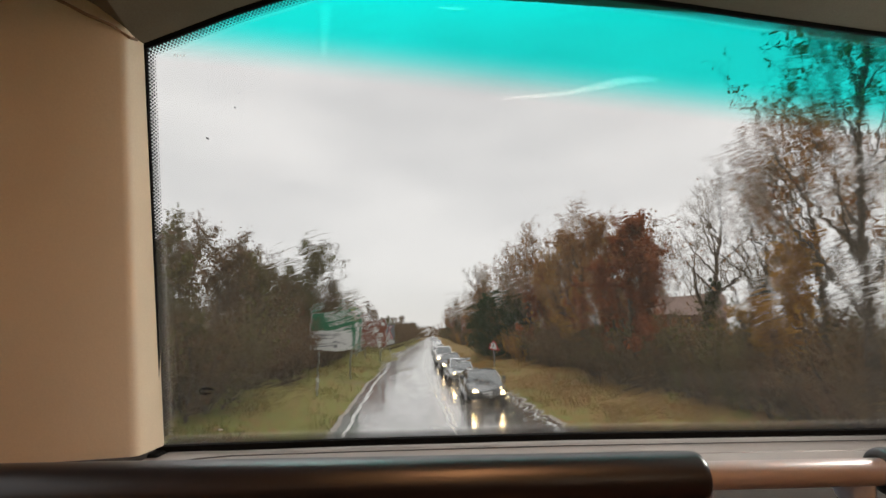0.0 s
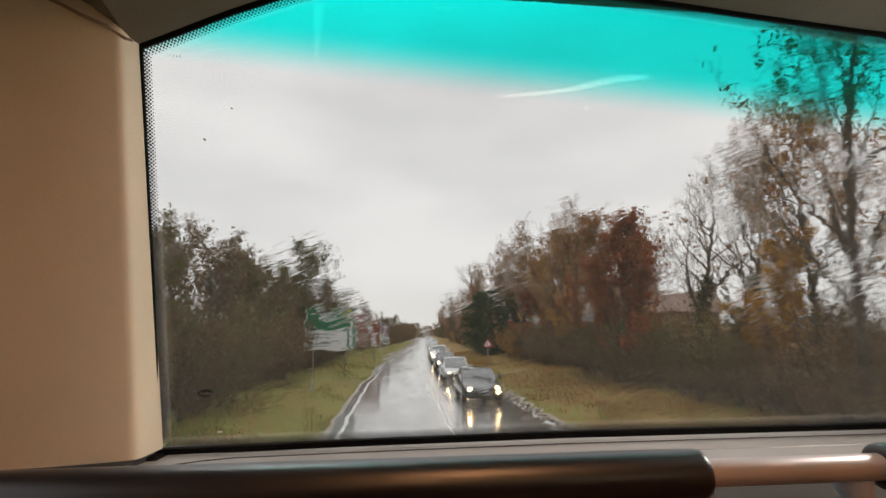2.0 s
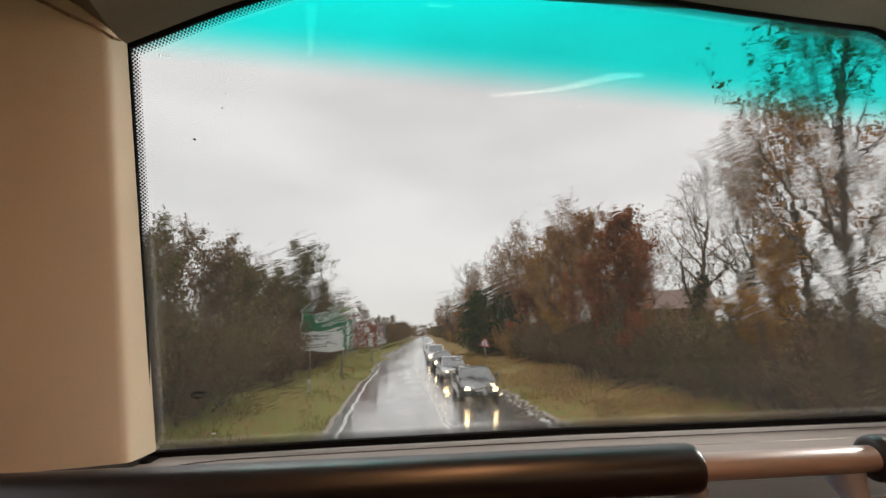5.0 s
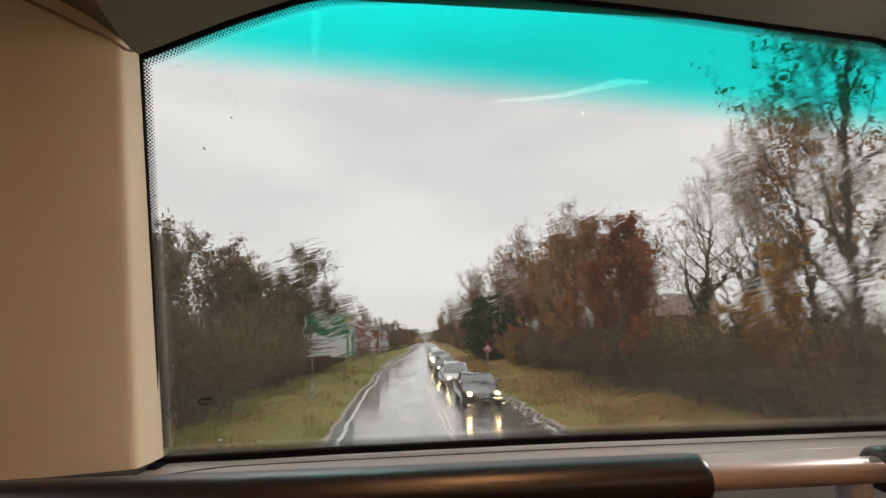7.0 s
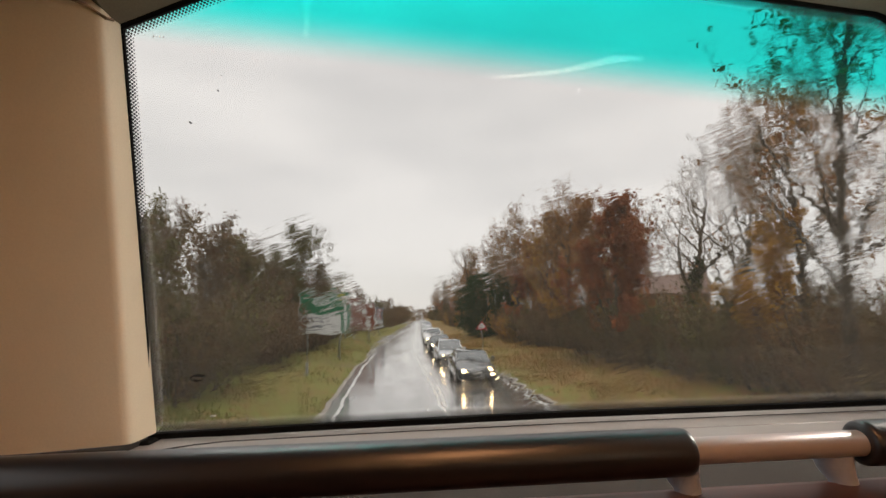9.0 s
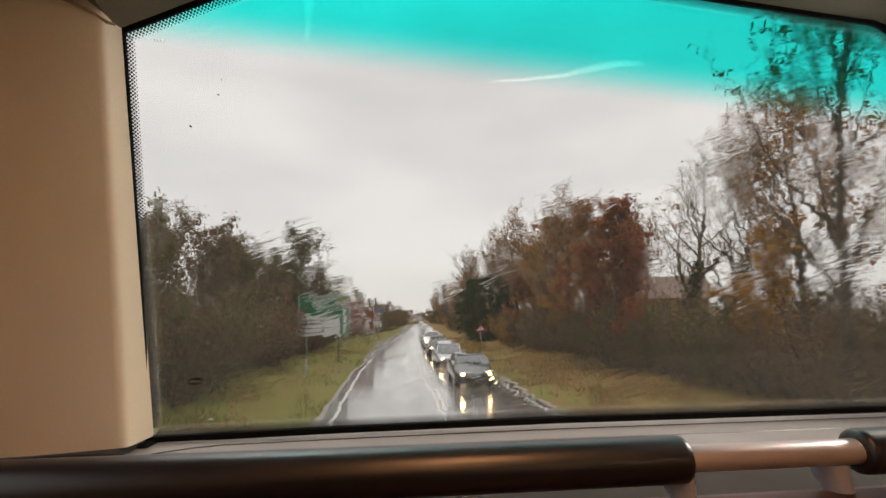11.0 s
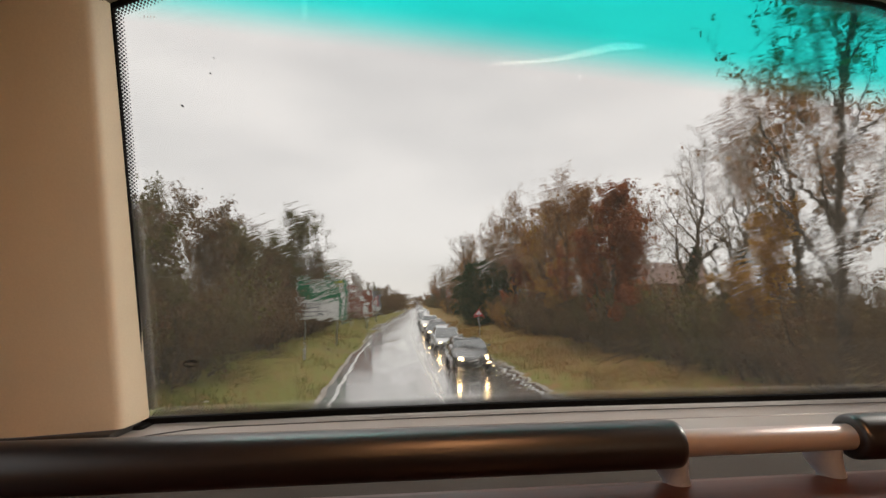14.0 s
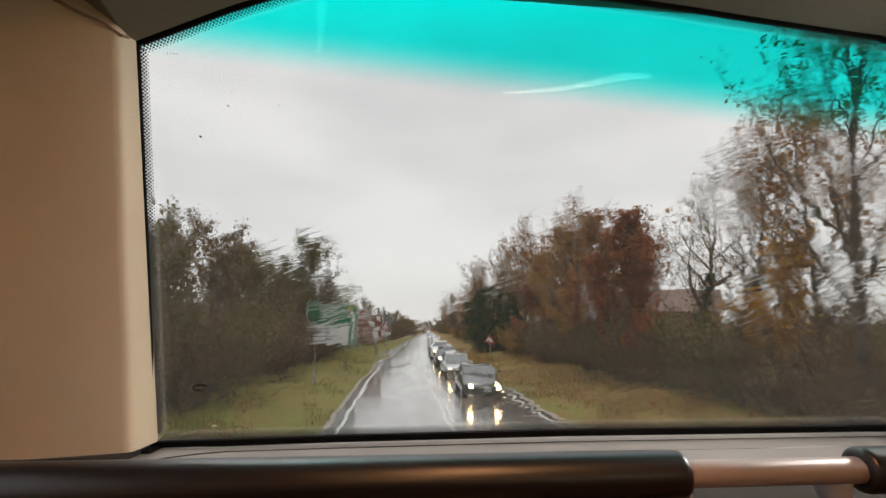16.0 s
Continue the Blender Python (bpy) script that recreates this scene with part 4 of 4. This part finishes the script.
for x in (-1.1, 1.1):
    part("post", cyl((x, 0.06, -0.4), (x, 0.06, 4.2), 0.057, n=14), M_POST, s, smooth=True)
    for z in (2.1, 3.9):
        part("clip", box(x - 0.08, -0.002, z, x + 0.08, 0.055, z + 0.05, 0.004, 1), M_POST, s)

# brown visitor sign
s = base("visitor_sign", pose(-3.2, 52.0, 0.18, 0, 0, -3), label="brown visitor sign with white edge and pale writing", category="road sign")
face = part("sign_face", plate(-1.85, 1.75, 1.85, 4.45), M_WHITE, s, "white edged sign plate")
part("brown_field", plate(-1.79, 1.81, 1.79, 4.39, -0.012, 0.004), M_BROWN, face)
bars(face, M_WHITE, ((-1.25, 3.92, -0.25, 0.14), (-0.15, 3.92, 1.15, 0.14), (-1.25, 3.32, -0.65, 0.14), (-0.5, 3.32, 0.35, 0.14), (-1.25, 2.72, -0.4, 0.14), (-0.25, 2.72, 0.75, 0.14), (-1.25, 2.12, -0.35, 0.14), (-0.2, 2.12, 0.7, 0.14)), -0.016)
for x0, z0, x1, z1 in ((1.28, 3.80, 1.62, 4.20), (0.50, 3.12, 1.0, 3.55), (0.95, 2.52, 1.55, 2.95), (0.9, 1.92, 1.4, 2.38), (-1.66, 2.9, -1.45, 3.4)):
    part("pictogram", plate(x0, z0, x1, z1, -0.016, 0.004), M_WHITE, face, "white pictogram panel")
for x in (-1.2, 1.2):
    part("post", cyl((x, 0.07, -0.4), (x, 0.07, 4.3), 0.07, n=14), M_POST, s, smooth=True)
    for z in (2.1, 3.9):
        part("clip", box(x - 0.09, -0.002, z, x + 0.09, 0.06, z + 0.05, 0.004, 1), M_POST, s)

# grey board with two red-edged warning triangles
s = base("warning_sign", pose(-1.35, 74.0, 0.15, 0, 0, -3), label="grey sign board with two red-edged warning triangles", category="road sign")
face = part("sign_board", plate(-0.72, 1.75, 0.72, 4.55), M_GREYFACE, s, "grey backing board")


def triangle(cx, z, w, y, t=0.004):
    b = bmesh.new()
    h = w * 0.87
    v = [b.verts.new(p) for yy in (y - t, y) for p in ((cx - w / 2, yy, z), (cx + w / 2, yy, z), (cx, yy, z + h))]
    for f in ((0, 1, 2), (5, 4, 3), (0, 3, 4, 1), (1, 4, 5, 2), (2, 5, 3, 0)):
        b.faces.new([v[i] for i in f])
    return b


for z in (2.48, 3.48):
    red = part("warning_triangle", triangle(0, z, 1.08, -0.013), M_RED, face, "red-edged white warning triangle")
    part("triangle_field", triangle(0, z + 0.10, 0.72, -0.018), M_WHITE, red)
    for dx in (-0.08, 0.08):
        part("pictogram", plate(dx - 0.035, z + 0.17, dx + 0.035, z + 0.42, -0.023, 0.003), M_RUBBER, red)
part("supplementary_plate", plate(-0.62, 1.83, 0.62, 2.36, -0.013, 0.004), M_WHITE, face, "white plate with unreadable lines")
bars(face, M_GREYFACE, ((-0.45, 2.16, 0.45, 0.07), (-0.45, 1.98, 0.35, 0.07)), -0.018)
part("post", cyl((0, 0.07, -0.4), (0, 0.07, 4.4), 0.08, n=14), M_POST, s, smooth=True)

# small warning triangle on the far verge
s = base("triangle_sign", pose(road_x(46) + 6.4, 46.0, ground_z(road_x(46) + 6.4, 46.0), 0, 0, -6), label="small red-edged warning triangle on a thin post", category="road sign")
red = part("warning_triangle", triangle(0, 1.45, 0.95, 0.0, 0.012), M_RED, s, "red-edged white warning triangle")
part("triangle_field", triangle(0, 1.54, 0.62, -0.014), M_WHITE, red)
part("pictogram", plate(-0.03, 1.60, 0.03, 1.82, -0.019, 0.003), M_RUBBER, red)
part("post", cyl((0, 0.05, -0.3), (0, 0.05, 2.2), 0.038, n=12), M_POST, s, smooth=True)

# verge marker posts
for x, y, c in ((-3.2, 24.0, M_WHITE), (-2.9, 52.0, M_YELLOW)):
    m = base("marker_post", pose(x - 0.6, y, ground_z(x - 0.6, y)), label="short weathered verge marker post", category="marker post", group="marker posts")
    part("post", box(-0.05, -0.03, -0.2, 0.05, 0.03, 0.85, 0.008, 1), M_POST, m)
    part("reflector", box(-0.035, -0.034, 0.62, 0.035, -0.031, 0.78), c, m)

# ---- oncoming cars ----
M_CARGLASS = surface("car_glass", (0.03, 0.04, 0.042), (0.05, 0.06, 0.062), 0.06, 3, 2, 0.0, coat=0.6, gloss_var=0.03)
M_TYRE = surface("tyre_rubber", (0.012, 0.012, 0.012), (0.02, 0.02, 0.02), 0.8, 60, 5, 0.001)
M_RIM = surface("alloy_rim", (0.35, 0.35, 0.36), (0.5, 0.5, 0.5), 0.35, 40, 5, 0.0, metal=0.9)
M_GRILLE = surface("black_grille", (0.01, 0.01, 0.011), (0.02, 0.02, 0.02), 0.4, 60, 5, 0.0)
M_HEADLAMP = glowing("headlamp_glow", (1.0, 0.70, 0.34), 210.0)
M_PLATE = surface("pale_plate", (0.6, 0.6, 0.58), (0.7, 0.7, 0.68), 0.4, 30, 5, 0.0)


def paint(name, c):
    return surface(name, tuple(v * 0.92 for v in c), c, 0.22, 300, 1.5, 0.0, coat=0.8, gloss_var=0.06)


def loft(sections, cap=True):
    """A smooth skin over cross-sections, each a closed row of points."""
    v, f, k = [], [], len(sections[0])
    for s in sections:
        v += s
    for i in range(len(sections) - 1):
        for j in range(k):
            a, b = i * k + j, i * k + (j + 1) % k
            f.append((a, a + k, b + k, b))
    if cap:
        f += [tuple(range(k)), tuple(range(len(v) - k, len(v)))[::-1]]
    return v, f


def hull(y, w, z0, z1, round_=0.12):
    """One cross-section of a car's body at y, w wide at its waist."""
    h = w / 2
    return [(-h * 0.90, y, z0), (h * 0.90, y, z0), (h * 0.98, y, z0 + (z1 - z0) * 0.25), (h, y, z0 + (z1 - z0) * 0.62), (h * 0.96, y, z1 - round_ * 0.4), (h * 0.86, y, z1), (-h * 0.86, y, z1), (-h * 0.96, y, z1 - round_ * 0.4), (-h, y, z0 + (z1 - z0) * 0.62), (-h * 0.98, y, z0 + (z1 - z0) * 0.25)]


def car(name, material, label, tall=1.0, long=1.0):
    """A car that faces -y: its front at y = -2.1."""
    c = base(name, label=label, category="car")
    L, T = long, tall
    body = part("body", loft([hull(y * L, w, z0, z1 * T) for y, w, z0, z1 in ((-2.12, 1.30, 0.36, 0.62), (-2.06, 1.58, 0.26, 0.70), (-1.9, 1.72, 0.22, 0.76), (-1.5, 1.79, 0.22, 0.84), (-0.95, 1.81, 0.22, 0.93), (0.0, 1.82, 0.22, 0.97), (1.2, 1.81, 0.22, 1.0), (1.8, 1.75, 0.24, 1.0), (2.05, 1.6, 0.30, 0.92), (2.12, 1.4, 0.4, 0.8))]), material, c, smooth=True)

    def cabin_ring(z, w, y0, y1):
        return [(-w / 2, y0 * L, z * T), (w / 2, y0 * L, z * T), (w / 2 * 1.02, (y0 + y1) / 2 * L, z * T), (w / 2 * 0.97, y1 * L, z * T), (-w / 2 * 0.97, y1 * L, z * T), (-w / 2 * 1.02, (y0 + y1) / 2 * L, z * T)]

    part("windows", loft([cabin_ring(0.93, 1.56, -1.02, 1.85), cabin_ring(1.18, 1.40, -0.58, 1.62), cabin_ring(1.40, 1.20, -0.14, 1.36)]), M_CARGLASS, c, "dark glossy windows", smooth=False)
    part("roof", loft([cabin_ring(1.385, 1.24, -0.20, 1.42), cabin_ring(1.44, 1.20, -0.10, 1.36), cabin_ring(1.475, 1.02, 0.1, 1.15)]), material, c, smooth=True)
    for sx in (-1, 1):
        part("pillar", tubes([([Vector((sx * 0.79, -1.02 * L, 0.93 * T)), Vector((sx * 0.71, -0.58 * L, 1.18 * T)), Vector((sx * 0.605, -0.14 * L, 1.41 * T))], [0.035] * 3)], 6), material, c, smooth=True)
        lamp = part("headlight", loft([[(sx * (0.62 + 0.2 * math.cos(a)), -2.085 * L + 0.10 * abs(math.cos(a)) * (math.cos(a) > 0) + d, 0.645 * T + 0.085 * math.sin(a)) for a in [i * math.pi / 5 for i in range(10)]] for d in (-0.02, 0.2)]), M_CARGLASS, c, "clear headlight")
        bulb = bmesh.new()
        bmesh.ops.create_uvsphere(bulb, u_segments=12, v_segments=8, radius=0.075, matrix=Matrix.LocRotScale((sx * 0.60, -2.10 * L, 0.645 * T), None, (1.3, 0.45, 0.9)))
        part("bulb", bulb, M_HEADLAMP, lamp, "lit warm-white bulb", smooth=True)
        part("mirror", box(sx * 0.98 - 0.1, -0.72 * L, 0.95 * T, sx * 0.98 + 0.1, -0.60 * L, 1.08 * T, 0.03), material, c)
        for wy in (-1.35, 1.30):
            tyre = part("wheel", cyl((sx * 0.66, wy * L, 0.32), (sx * 0.88, wy * L, 0.32), 0.32, n=24), M_TYRE, c, "black tyre")
            part("rim", cyl((sx * 0.86, wy * L, 0.32), (sx * 0.89, wy * L, 0.32), 0.21, n=20), M_RIM, tyre)
    part("grille", box(-0.36, -2.14 * L, 0.52 * T, 0.36, -2.05 * L, 0.64 * T, 0.02), M_GRILLE, c)
    part("lower_intake", box(-0.62, -2.12 * L, 0.30, 0.62, -2.0 * L, 0.42, 0.02), M_GRILLE, c)
    part("number_plate", box(-0.26, -2.155 * L, 0.445, 0.26, -2.12 * L, 0.545, 0.004), M_PLATE, c, "pale number plate with no readable marks")
    for sx in (-0.1, 0.35):
        part("wiper", tubes([([Vector((sx - 0.3, -1.03 * L, 0.945 * T)), Vector((sx + 0.2, -0.96 * L, 0.985 * T))], [0.012, 0.008])], 5), M_GRILLE, c)
    return c


fleet = [
    car("car", paint("dark_grey_car_paint", (0.035, 0.04, 0.042)), "dark grey hatchback with lit headlights on the wet road"),
    car("car", paint("silver_car_paint", (0.42, 0.44, 0.45)), "silver saloon with lit headlights on the wet road", 0.97, 1.06),
    car("car", paint("black_car_paint", (0.015, 0.016, 0.018)), "black car with lit headlights on the wet road"),
    car("car", paint("white_car_paint", (0.66, 0.66, 0.64)), "white off-road car with lit headlights on the wet road", 1.2, 1.05),
]
used = set()
for i, (which, y) in enumerate(((0, 23.5), (1, 33.0), (2, 41.5), (3, 52.0), (0, 61.0), (1, 70.0), (2, 80.0), (3, 91.0), (1, 102.0), (0, 115.0), (2, 129.0), (1, 145.0), (3, 164.0), (0, 188.0))):
    m = pose(road_x(y) + 1.95, y, 0.03, 0, 0, -road_turn(y))
    if which in used:
        tagged(copy_thing(fleet[which], m), group="oncoming cars")
    else:
        used.add(which)
        tagged(fleet[which], group="oncoming cars").matrix_basis = m

# ---- the farmhouse behind the trees ----
M_BRICK = surface("weathered_brick", (0.17, 0.10, 0.075), (0.28, 0.18, 0.13), 0.85, 6, 0.5, 0.01)
M_TILE = surface("brown_roof_tiles", (0.11, 0.065, 0.05), (0.18, 0.11, 0.085), 0.7, 5, 0.4, 0.02)
house = base("house", pose(38, 68, 0.2, 0, 0, -30), label="brick farmhouse with a brown tiled roof behind the trees", category="house")
part("wall", box(-8, -3.5, -0.5, 8, 3.5, 5.2), M_BRICK, house)
roof = part("roof", (  # gable roof with an overhang
    [(-8.4, -4.0, 5.0), (8.4, -4.0, 5.0), (8.4, 0, 8.4), (-8.4, 0, 8.4), (-8.4, 4.0, 5.0), (8.4, 4.0, 5.0), (-8.4, -4.0, 5.25), (8.4, -4.0, 5.25), (8.4, 0, 8.7), (-8.4, 0, 8.7), (-8.4, 4.0, 5.25), (8.4, 4.0, 5.25)],
    [(0, 1, 2, 3), (3, 2, 5, 4), (6, 9, 8, 7), (9, 10, 11, 8), (0, 6, 7, 1), (4, 5, 11, 10), (0, 3, 9, 6), (3, 4, 10, 9), (1, 7, 8, 2), (2, 8, 11, 5)]), M_TILE, house)
for x in (-7.6, 0.5, 7.6):
    part("chimney", box(x - 0.45, -0.45, 7.6, x + 0.45, 0.45, 9.9, 0.03, 1), M_BRICK, roof)
for x in (-5.8, -2.2, 2.2, 5.8):
    for z in (0.9, 3.3):
        w = part("window", box(x - 0.6, -3.56, z, x + 0.6, -3.48, z + 1.25), M_WHITE, house, "white framed window")
        for dx in (-0.28, 0.28):
            part("pane", box(dx + x - 0.24, -3.575, z + 0.08, dx + x + 0.24, -3.562, z + 1.17), M_CARGLASS, w)
gable = bmesh.new()
for x in (-7.99, 7.99):
    gable.faces.new([gable.verts.new(p) for p in ((x, -3.5, 5.2), (x, 3.5, 5.2), (x, 0, 8.3))])
part("gable", gable, M_BRICK, house)
